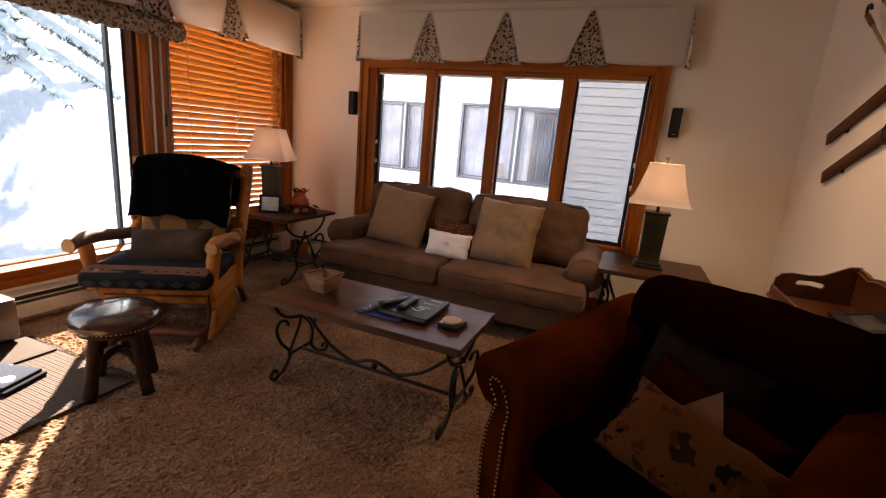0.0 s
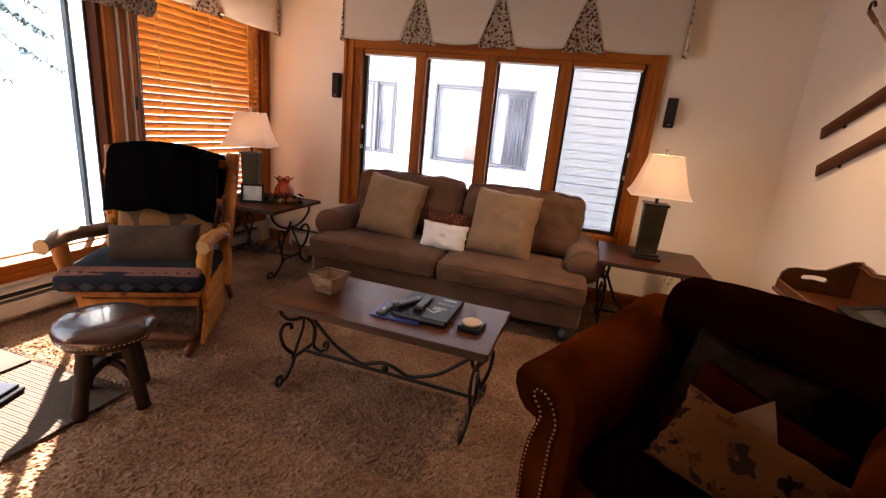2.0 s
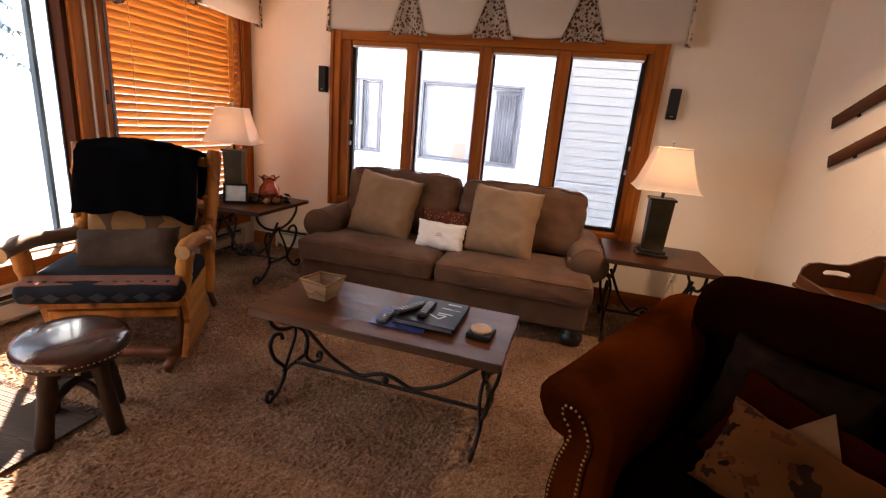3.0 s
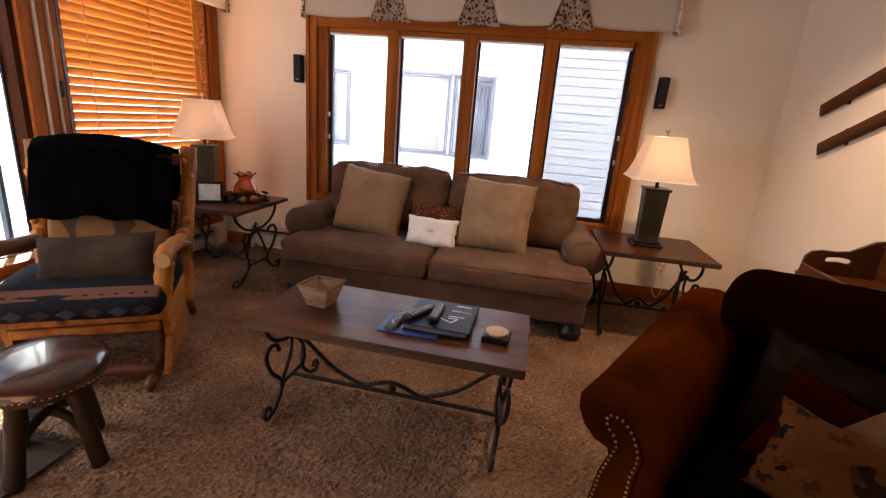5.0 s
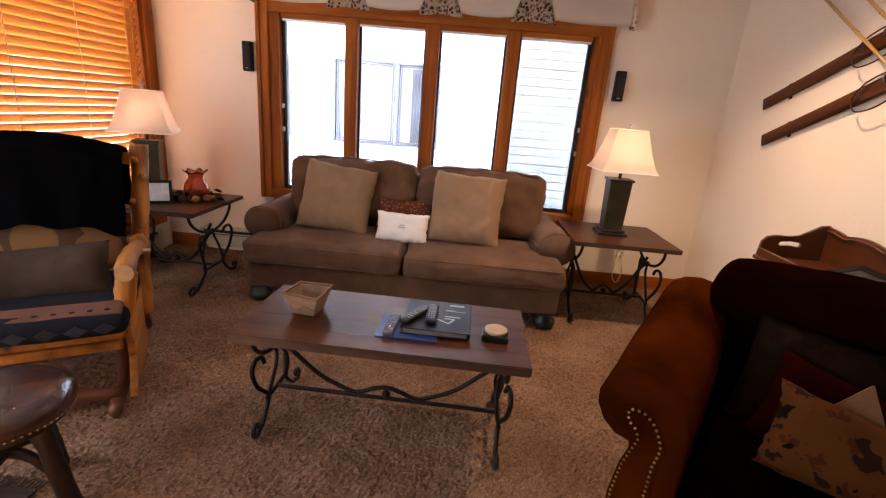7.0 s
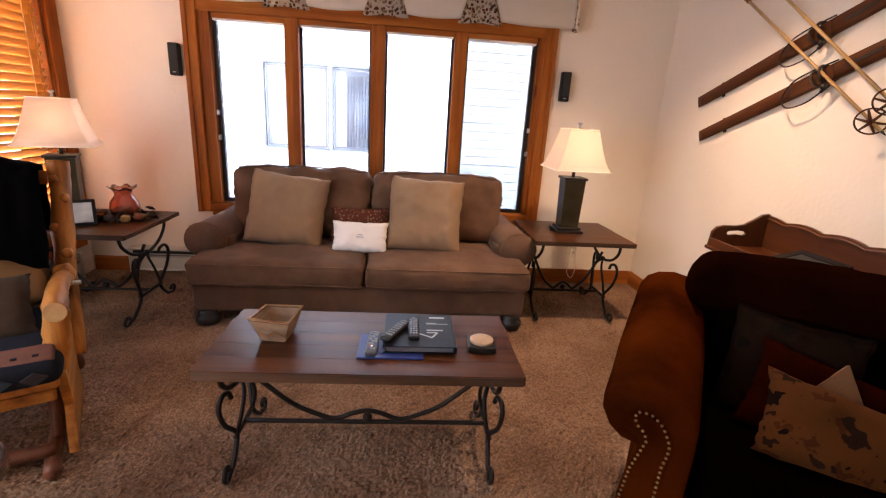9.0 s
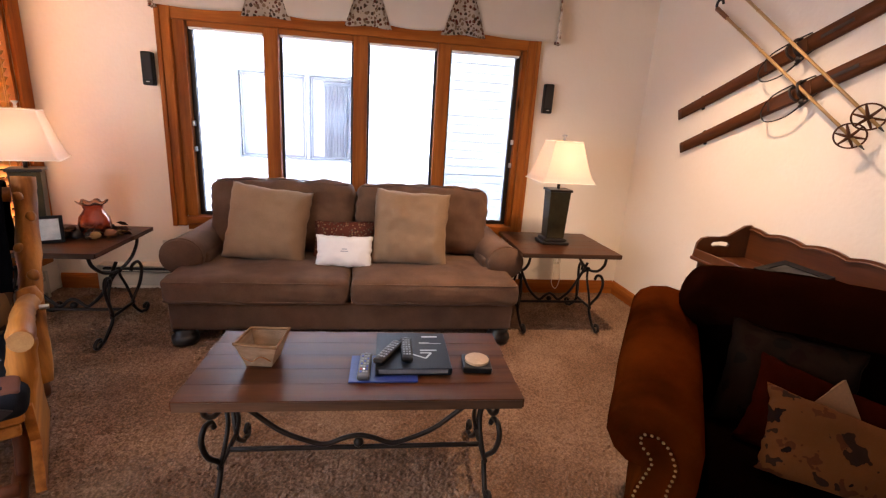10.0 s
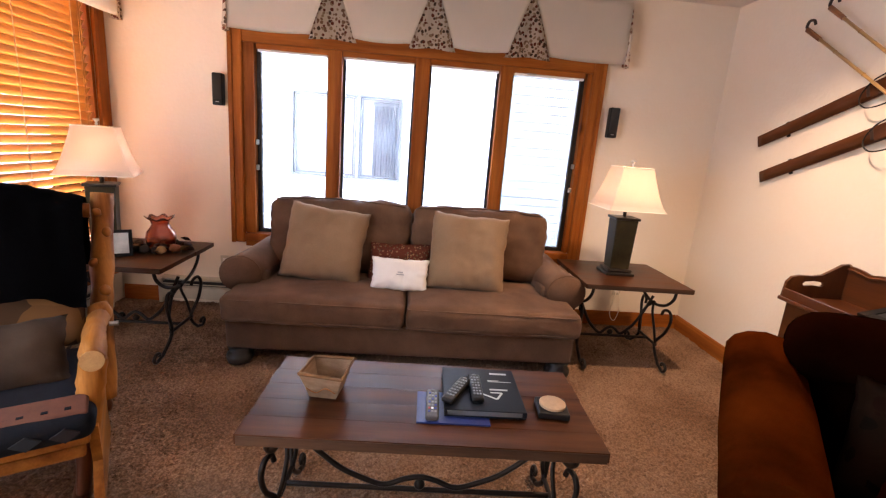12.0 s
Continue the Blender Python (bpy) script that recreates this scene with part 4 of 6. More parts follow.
def log_chair():
    AX, OX = 0.425, -0.035
    c = thing("log_chair", "peeled-log glider chair with a southwestern seat cushion, by the window", "chair", pose(-2.582, 2.875, 0, 0, 0, 30.7) @ Matrix.Diagonal((0.89, 1, 1, 1)))
    for s in (-1, 1):
        part("back_post", log(bmesh.new(), [(s * 0.375, 0.20, 0.24), (s * 0.39, 0.30, 0.62), (s * 0.415, 0.40, 0.95), (s * 0.425, 0.44, 1.135)], 0.049, s), M_LOGZ, c, "", True)
        part("arm_log", log(bmesh.new(), [(s * AX + OX, -0.365 + 0.035 * s, 0.665), (s * AX + OX, -0.20, 0.675), (s * 0.40 + OX * 0.6, 0.0, 0.650), (s * 0.385, 0.27, 0.615)], 0.041, s * 2.3), M_LOG if s > 0 else M_BARKY, c, "", True)
        part("log_end", cyl(bmesh.new(), (s * AX + OX, -0.3665 + 0.035 * s, 0.6648), (s * AX + OX, -0.364 + 0.035 * s, 0.665), 0.040, n=20), M_ENDGRAIN, c, "sawn end of the arm log")
        part("arm_post", log(bmesh.new(), [(s * 0.38 + OX, -0.24, 0.36), (s * 0.40 + OX, -0.245, 0.50), (s * AX + OX, -0.245, 0.64)], 0.046, s * 3.1), M_LOGZ, c, "", True)
        bm = bmesh.new()
        extrude_outline(bm, [(-0.30, 0.40), (0.22, 0.42), (0.16, 0.20), (0.24, 0.06), (-0.34, 0.06), (-0.24, 0.22)], s * 0.35, s * 0.385, Matrix(((0, 1, 0, 0), (1, 0, 0, 0), (0, 0, 1, 0), (0, 0, 0, 1))))
        part("side_panel", bm, M_LOG, c, "honey pine side board")
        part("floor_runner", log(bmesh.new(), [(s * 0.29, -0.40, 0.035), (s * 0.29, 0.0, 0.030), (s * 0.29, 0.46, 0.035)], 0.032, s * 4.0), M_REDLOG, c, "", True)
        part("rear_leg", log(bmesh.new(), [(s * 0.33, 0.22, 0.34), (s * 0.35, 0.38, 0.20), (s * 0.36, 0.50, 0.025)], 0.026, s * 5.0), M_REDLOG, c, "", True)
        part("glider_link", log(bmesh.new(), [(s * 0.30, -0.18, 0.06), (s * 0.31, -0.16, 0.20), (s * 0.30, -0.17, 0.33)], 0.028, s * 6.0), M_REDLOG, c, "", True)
        for x, y, z, r in ((0.412, 0.30, 0.72, 0.026), (0.375, 0.34, 0.84, 0.022), (0.435, 0.375, 0.97, 0.024), (0.40, 0.385, 1.06, 0.020), (0.385, 0.255, 0.635, 0.052), (0.395, -0.235, 0.55, 0.024)):
            bm = bmesh.new()
            bmesh.ops.create_icosphere(bm, subdivisions=2, radius=r)
            for v in bm.verts:
                v.co *= 1 + 0.25 * noise.noise(v.co * 40 + Vector((z * 9, s, 0)))
            bmesh.ops.translate(bm, verts=bm.verts, vec=(s * x + (OX if y < 0 else 0.0), y - 0.012, z))
            part("knot", bm, M_LOGZ, c, "", True)
    part("screw", cyl(bmesh.new(), (0.43, 0.06, 0.645), (0.465, 0.055, 0.645), 0.010, n=10), M_SILVER, c, "bright bolt head")
    part("front_rail", boxed(-0.36, 0.36, -0.335, -0.295, 0.355, 0.405, bevel=0.012), M_LOG, c)
    part("lower_rail", boxed(-0.34, 0.34, -0.300, -0.270, 0.285, 0.335, bevel=0.012), M_LOG, c)
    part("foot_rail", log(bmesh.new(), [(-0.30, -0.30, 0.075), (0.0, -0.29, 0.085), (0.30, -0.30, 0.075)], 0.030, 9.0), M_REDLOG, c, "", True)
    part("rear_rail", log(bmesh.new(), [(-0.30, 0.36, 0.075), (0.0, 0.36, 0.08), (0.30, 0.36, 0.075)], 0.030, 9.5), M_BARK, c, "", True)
    part("seat_board", boxed(-0.36, 0.36, -0.29, 0.24, 0.375, 0.40), M_LOG, c)
    for z, y in ((0.55, 0.275), (1.06, 0.425)):
        part("back_rail", log(bmesh.new(), [(-0.37, y, z), (0, y + 0.02, z + 0.01), (0.37, y, z)], 0.034, z), M_LOG, c, "", True)
    for x in (-0.2, 0.0, 0.2):
        part("back_spindle", log(bmesh.new(), [(x, 0.285, 0.55), (x, 0.36, 0.82), (x, 0.435, 1.06)], 0.022, x), M_LOGZ, c, "", True)
    seat = part("seat_cushion", soft_block(bmesh.new(), 0.84, 0.60, 0.11, 0.045, (0, 0.01, 0.02), 0.006, 3, 10, pose(-0.035, -0.085, 0.452)), M_NAVY, c, "navy cushion with rust bands and a zigzag weave", True)
    bm = soft_block(bmesh.new(), 0.80, 0.105, 0.030, 0.012, (0, 0, 0.002), 0.002, 4, 10, pose(-0.035, -0.315, 0.500, 12))
    part("rust_band", bm, M_RUSTBAND, seat, "rust woven band", True)
    for i in range(7):
        x = -0.365 + 0.11 * i
        bm = bmesh.new()
        extrude_outline(bm, [(x - 0.045, 0.445), (x - 0.02, 0.43), (x, 0.418), (x + 0.02, 0.43), (x + 0.045, 0.445), (x + 0.02, 0.458), (x, 0.468), (x - 0.02, 0.458)], -0.3985, -0.378)
        part("diamond", bm, M_TEAL if i % 2 else M_MAROON, seat, "woven diamond")
    for i in range(11):
        x = -0.375 + 0.068 * i
        part("tick", boxed(x - 0.010, x + 0.010, -0.345, -0.325, 0.5080, 0.5128), M_NAVY, seat)
    part("back_cushion", soft_block(bmesh.new(), 0.66, 0.11, 0.58, 0.05, (0, 0.02, 0.01), 0.008, 6, 10, pose(0, 0.275, 0.80, -15.5)), M_HIDE, c, "brown cushion with a tan print", True)
    return c


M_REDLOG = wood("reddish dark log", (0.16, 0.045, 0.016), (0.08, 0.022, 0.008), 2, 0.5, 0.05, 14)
M_NAVY = material("navy woven cloth", (0.011, 0.014, 0.021), 0.9, second=(0.007, 0.008, 0.012), scale=9, fine=260, bump=0.4, spec=0.15)
M_TEAL = material("teal woven cloth", (0.017, 0.026, 0.036), 0.9, second=(0.012, 0.017, 0.024), scale=12, fine=260, bump=0.4)
M_RUSTBAND = material("rust woven cloth", (0.17, 0.062, 0.036), 0.9, second=(0.09, 0.032, 0.020), scale=12, fine=260, bump=0.4)
M_MAROON = material("maroon woven cloth", (0.020, 0.011, 0.013), 0.9, second=(0.012, 0.008, 0.010), scale=12, fine=260, bump=0.4)
M_HIDE = printed("brown cloth with tan patches", (0.10, 0.055, 0.032), [(0.27, 0.135, 0.055), (0.085, 0.042, 0.024), (0.23, 0.115, 0.048)], 4.2, 0.50, warp_by=0.05, warp_at=7.0)
M_GREYP = material("grey brown pillow cloth", (0.070, 0.048, 0.034), 0.9, second=(0.030, 0.019, 0.013), scale=7, fine=320, bump=0.3, spec=0.15)
log_chair()
CH = pose(-2.582, 2.875, 0, 0, 0, 30.7) @ Matrix.Diagonal((0.89, 1, 1, 1))
single("lumbar_pillow", pillow(bmesh.new(), 0.60, 0.27, 0.14, 5), M_GREYP, "grey-brown oblong pillow on the log chair", "pillow", CH @ pose(0.0, -0.045, 0.590, -30, -3, 0), True)
# black throw over the chair's back
bm = bmesh.new()
n, k = 34, 40
rows = []
for i in range(n + 1):
    u = -1 + 2 * i / n
    row = []
    for j in range(k + 1):
        f = j / k
        top = 1.165 - 0.045 * u * u - 0.020 * u
        drop_f, drop_b = 0.375 + 0.012 * math.sin(u * 9), 0.30
        s = f * (drop_f + drop_b + 0.16) - drop_f
        if s < 0:
            y, z = 0.165 + 0.135 * (s + drop_f) / drop_f, top - 0.02 + s
        elif s < 0.16:
            a = s / 0.16 * math.pi
            y, z = 0.415 - 0.115 * math.cos(a), top - 0.02 + 0.04 * math.sin(a)
        else:
            y, z = 0.53 + 0.02 * noise.noise(Vector((u * 3, s, 1))), top - 0.02 - (s - 0.16)
        w = 0.365 + 0.012 * noise.noise(Vector((z * 9, u, 3)))
        y += 0.012 * noise.noise(Vector((u * 5, z * 3, 2))) - (0.02 if s < 0 else 0)
        row.append(bm.verts.new((u * w - 0.01, y - 0.02, z + 0.006 * noise.noise(Vector((u * 11, s * 3, 4))))))
    rows.append(row)
for a, b in zip(rows, rows[1:]):
    for j in range(k):
        bm.faces.new((a[j], a[j + 1], b[j + 1], b[j]))
bmesh.ops.solidify(bm, geom=bm.faces, thickness=0.014)
single("throw_blanket", bm, M_BLANKET, "black fleece throw draped over the log chair's back", "blanket", CH, True)

# ---- stool ----
st = thing("stool", "round brown leather stool with nailheads on bark-log legs", "stool", pose(-2.155, 2.205, 0, 0, 0, 4) @ Matrix.Diagonal((0.88, 0.88, 1, 1)))
bm = lathe(bmesh.new(), [(0.20, 0.365), (0.222, 0.368), (0.236, 0.385), (0.238, 0.410), (0.225, 0.438), (0.18, 0.458), (0.10, 0.469), (0.02, 0.472)], 40)
part("seat", bm, M_LEATHER, st, "glossy domed leather seat", True)
part("seat_board", cyl(bmesh.new(), (0, 0, 0.345), (0, 0, 0.367), 0.205, n=36), M_BARK, st)
bm = bmesh.new()
bmesh.ops.create_icosphere(bm, subdivisions=1, radius=0.0050)
NAIL = mesh_of("nailhead", bm, M_BRASS, True)
for i in range(64):
    a = 2 * math.pi * i / 64
    ob = new("nailhead", NAIL)
    ob.parent, ob.location = st, (0.231 * math.cos(a), 0.231 * math.sin(a), 0.380)
for i in range(4):
    a = math.pi / 2 * i
    ca, sa = math.cos(a), math.sin(a)
    part("leg", log(bmesh.new(), [(0.13 * ca, 0.13 * sa, 0.355), (0.165 * ca, 0.165 * sa, 0.18), (0.205 * ca, 0.205 * sa, -0.004)], 0.036, i * 1.7), M_BARK, st, "", True)
for i in range(2):
    a = math.pi / 2 * i
    ca, sa = math.cos(a), math.sin(a)
    h = 0.012 * i
    part("stretcher", log(bmesh.new(), [(0.185 * ca, 0.185 * sa, 0.105), (0.13 * ca, 0.13 * sa, 0.165 + h), (0.05 * ca, 0.05 * sa, 0.205 + h), (-0.05 * ca, -0.05 * sa, 0.205 + h), (-0.13 * ca, -0.13 * sa, 0.165 + h), (-0.185 * ca, -0.185 * sa, 0.105)], 0.021, i * 2.9), M_BARK, st, "", True)
part("peg", cyl(bmesh.new(), (0, 0, 0.20), (0, 0, 0.255), 0.016, 0.010, 10), M_ENDGRAIN, st, "pale wooden peg")


# ---- rust armchair ----
AC = pose(0.545, 2.345, 0, 0, 0, -33)


def armchair():
    c = thing("armchair", "large rust suede armchair with rolled arms and nailhead trim", "armchair", AC)
    part("base", soft_block(bmesh.new(), 0.86, 0.80, 0.26, 0.04, (0, 0.01, 0), 0.004, 1, 8, pose(0, 0.02, 0.20)), M_RUST, c, "", True)
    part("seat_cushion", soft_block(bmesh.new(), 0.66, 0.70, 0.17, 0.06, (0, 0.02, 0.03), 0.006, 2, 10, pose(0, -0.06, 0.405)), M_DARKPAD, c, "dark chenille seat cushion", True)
    # section of an arm: a roll that overhangs the outer side; x outwards, z from the roll's middle
    section = [(0.022, -0.062), (0.066, -0.058), (0.106, -0.026), (0.132, 0.024), (0.134, 0.066), (0.112, 0.105), (0.070, 0.131), (0.010, 0.142), (-0.060, 0.130), (-0.112, 0.090), (-0.135, 0.030),
               (-0.138, -0.08), (-0.136, -0.26), (-0.132, -0.50), (0.030, -0.50), (0.034, -0.30), (0.024, -0.16), (0.014, -0.10)]
    nail_line = [(0.040, -0.46), (0.048, -0.26), (0.034, -0.144), (0.015, -0.076), (0.004, -0.034), (0.019, -0.008), (0.038, 0.008), (0.049, 0.030), (0.042, 0.051), (0.008, 0.056), (-0.023, 0.036),
                 (-0.042, 0.008), (-0.058, -0.030), (-0.058, -0.060), (-0.049, -0.106), (-0.046, -0.26), (-0.044, -0.46)]
    for s in (-1, 1):
        bm = bmesh.new()
        rings = []
        for i in range(19):
            f = max(0.0, (i - 1) / 17)
            y = -0.455 + 0.83 * f
            cz = 0.582 + 0.125 * f ** 1.4
            grow = (0.965 if i == 0 else 1.0) + 0.06 * math.sin(f * math.pi)
            if i == 0:
                y -= 0.012
            ring = []
            for x, z in section:
                low = max(0.0, (-z - 0.06) / 0.44)
                zz = cz + z * grow if z > -0.06 else (cz - 0.06) * (1 - low) + 0.07 * low
                ring.append(bm.verts.new((s * (0.447 + 0.012 * (1 - f) + x * grow + 0.004 * noise.noise(Vector((x * 9, y * 5, s)))), y, zz)))
            rings.append(ring)
        n = len(section)
        for a, b in zip(rings, rings[1:]):
            for j in range(n):
                bm.faces.new((a[j], a[(j + 1) % n], b[(j + 1) % n], b[j]))
        bm.faces.new(rings[0])
        bm.faces.new(rings[-1])
        part("arm", bm, M_RUST, c, "", True)
        edge = []
        for i, (x, z) in enumerate(nail_line):
            p, q = Vector(nail_line[max(0, i - 1)]), Vector(nail_line[min(len(nail_line) - 1, i + 1)])
            d = (q - p).normalized()
            edge.append((s * (0.447 + x - d.y * -0.010), 0.582 + z + d.x * 0.010))
        bm = bmesh.new()
        extrude_outline(bm, edge, -0.474, -0.460)
        part("facing", bm, M_RUST, c, "suede arm facing with a nailhead border")
        line = [(0.447 + x, 0.582 + z) for x, z in nail_line]
        dense, acc = [], 0.0
        for (x0, z0), (x1, z1) in zip(line, line[1:]):
            d = math.hypot(x1 - x0, z1 - z0)
            while acc < d:
                dense.append((x0 + (x1 - x0) * acc / d, z0 + (z1 - z0) * acc / d))
                acc += 0.0185
            acc -= d
        for x, z in dense:
            ob = new("nailhead", NAIL)
            ob.parent, ob.location = c, (s * x, -0.475, z)
    m = pose(0, 0.345, 0.66, -10)
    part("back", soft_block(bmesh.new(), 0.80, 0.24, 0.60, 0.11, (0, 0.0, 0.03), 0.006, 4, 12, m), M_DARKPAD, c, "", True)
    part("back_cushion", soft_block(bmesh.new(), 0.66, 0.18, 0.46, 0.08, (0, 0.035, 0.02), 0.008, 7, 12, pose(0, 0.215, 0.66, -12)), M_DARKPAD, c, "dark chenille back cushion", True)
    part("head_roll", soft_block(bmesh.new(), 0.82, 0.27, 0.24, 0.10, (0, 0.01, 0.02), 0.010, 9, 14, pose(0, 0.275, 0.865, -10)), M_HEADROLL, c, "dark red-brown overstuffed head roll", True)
    bm = bmesh.new()
    tube(bm, [m @ Vector((x, -0.10, 0.285 + 0.035 * (1 - (x / 0.42) ** 2))) for x in (-0.34, -0.17, 0, 0.17, 0.34)], 0.006, 6)
    part("piping", bm, M_RUST, c, "", True)
    for x in (-0.36, 0.36):
        for y in (-0.34, 0.36):
            part("foot", cyl(bmesh.new(), (x, y, -0.004), (x, y, 0.085), 0.028, 0.038), M_BLACKWOOD, c, "", True)


armchair()
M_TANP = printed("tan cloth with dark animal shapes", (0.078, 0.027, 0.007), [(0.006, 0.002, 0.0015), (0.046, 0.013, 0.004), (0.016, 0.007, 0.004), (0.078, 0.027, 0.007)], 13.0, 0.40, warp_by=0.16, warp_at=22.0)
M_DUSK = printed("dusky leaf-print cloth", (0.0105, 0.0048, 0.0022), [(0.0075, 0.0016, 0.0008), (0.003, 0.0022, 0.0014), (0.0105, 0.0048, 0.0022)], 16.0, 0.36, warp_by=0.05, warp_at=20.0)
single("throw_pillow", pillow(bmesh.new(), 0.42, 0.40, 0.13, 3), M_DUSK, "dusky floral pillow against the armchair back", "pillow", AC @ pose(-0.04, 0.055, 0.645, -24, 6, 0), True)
ph = thing("throw_pillow", "dark red bordered pillow with a tan peak", "pillow", AC @ pose(0.05, -0.065, 0.59, -32, 14, 0))
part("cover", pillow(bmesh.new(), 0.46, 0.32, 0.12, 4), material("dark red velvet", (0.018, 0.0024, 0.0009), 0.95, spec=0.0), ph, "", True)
bm = bmesh.new()
extrude_outline(bm, [(-0.11, -0.02), (0.17, -0.10), (-0.01, 0.165)], -0.064, -0.046)
part("peak", bm, material("tan suede", (0.19, 0.09, 0.036), 0.9), ph, "tan peak-shaped patch")
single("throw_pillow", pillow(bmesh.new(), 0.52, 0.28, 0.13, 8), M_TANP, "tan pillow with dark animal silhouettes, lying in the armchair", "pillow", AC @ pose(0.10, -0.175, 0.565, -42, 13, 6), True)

# ---- gallery chest against the east wall ----
ch = thing("wooden_chest", "dark pine chest with a scalloped gallery and cut-out handles", "chest", pose(EX - 0.004, 0, 0))
D, Y0, Y1, ZT = 0.375, 2.25, 3.64, 0.77
M_CHEST = wood("chestnut-stained pine", (0.115, 0.033, 0.007), (0.052, 0.013, 0.003), 1, 0.35, 0.3, 12)
M_CHESTX = wood("chestnut-stained end board", (0.115, 0.033, 0.007), (0.052, 0.013, 0.003), 2, 0.35, 0.3, 12)
part("body", boxed(-D + 0.03, 0.0, Y0 + 0.03, Y1 - 0.03, 0.06, ZT, bevel=0.006), M_CHEST, ch)
part("plinth", boxed(-D + 0.015, 0.0, Y0 + 0.015, Y1 - 0.015, -0.004, 0.06, bevel=0.006), M_CHEST, ch)
part("top_board", boxed(-D, 0.0, Y0 - 0.005, Y1 + 0.005, ZT, ZT + 0.022, bevel=0.006), M_CHEST, ch)
zb = ZT + 0.022
for y in (Y1 - 0.018, Y0):
    bm = bmesh.new()
    prof = [(-D + 0.012, zb), (-0.016, zb), (-0.016, zb + 0.205), (-0.05, zb + 0.20), (-0.10, zb + 0.168), (-0.155, zb + 0.135), (-0.21, zb + 0.126), (-0.285, zb + 0.126), (-0.33, zb + 0.115), (-D + 0.02, zb + 0.085)]
    hole = [(-0.265, zb + 0.078), (-0.255, zb + 0.092), (-0.20, zb + 0.098), (-0.145, zb + 0.092), (-0.135, zb + 0.078), (-0.145, zb + 0.066), (-0.20, zb + 0.072), (-0.255, zb + 0.066)]
    a = [bm.verts.new((x, y, z)) for x, z in prof]
    b = [bm.verts.new((x, y, z)) for x, z in hole]
    es = [bm.edges.new((l[i], l[(i + 1) % len(l)])) for l in (a, b) for i in range(len(l))]
    bmesh.ops.triangle_fill(bm, use_beauty=True, use_dissolve=False, edges=es)
    r = bmesh.ops.extrude_face_region(bm, geom=list(bm.faces))
    bmesh.ops.translate(bm, verts=[v for v in r["geom"] if isinstance(v, bmesh.types.BMVert)], vec=(0, 0.018, 0))
    part("end_board", bm, M_CHESTX, ch, "end board with a slot handle")
bm = bmesh.new()
prof = [(Y0, zb), (Y1, zb), (Y1, zb + 0.205)]
k = 60
for i in range(k + 1):
    f = i / k
    prof.append((Y1 - 0.02 - (Y1 - Y0 - 0.04) * f, zb + 0.175 + 0.022 * abs(math.cos(f * math.pi * 5.5)) ** 0.7))
prof.append((Y0, zb + 0.205))
extrude_outline(bm, prof, -0.016, 0.0, Matrix(((0, 1, 0, 0), (1, 0, 0, 0), (0, 0, 1, 0), (0, 0, 0, 1))))
part("back_board", bm, M_CHEST, ch, "scalloped back board")
bm = bmesh.new()
tube(bm, [(-0.022, y, z - 0.018) for y, z in prof[3:-1]], 0.006, 6, 1)
part("bead", bm, M_CHEST, ch, "", True)
part("front_lip", boxed(-D + 0.004, -D + 0.020, Y0 + 0.018, Y1 - 0.018, zb, zb + 0.05, bevel=0.004), M_CHEST, ch)
M_PHOTO = material("grey landscape picture", (0.07, 0.072, 0.075), 0.35, second=(0.012, 0.013, 0.013), scale=9, mix=0.2)
tab = thing("picture_frame", "black framed picture propped on the chest", "picture frame", pose(EX - 0.205, 3.19, zb + 0.012, -76, 0, -90))
bm = bmesh.new()
for a in ((-0.15, -0.105, 0, 0.20), (0.105, 0.15, 0, 0.20), (-0.105, 0.105, 0, 0.05), (-0.105, 0.105, 0.15, 0.20)):
    box(bm, a[0], a[1], -0.009, 0.009, a[2], a[3], bevel=0.002)
part("frame", bm, M_BLACK, tab)
part("picture", boxed(-0.105, 0.105, -0.004, 0.004, 0.05, 0.15), M_PHOTO, tab, "pale picture behind glass")

# ---- skis and poles on the east wall ----
M_SKI = wood("old varnished ski wood", (0.115, 0.036, 0.009), (0.055, 0.016, 0.004), 0, 0.5, 0.0, 16, spec=0.2)
M_BAMBOO = wood("bamboo pole", (0.56, 0.33, 0.12), (0.44, 0.24, 0.08), 0, 0.4, 0.2, 12, knots=False)
M_STRAP = material("dark leather strap", (0.03, 0.016, 0.011), 0.5)
M_GRIP = wood("brown turned grip", (0.30, 0.12, 0.04), (0.18, 0.06, 0.02), 0, 0.5, 0.0, 16, knots=False)


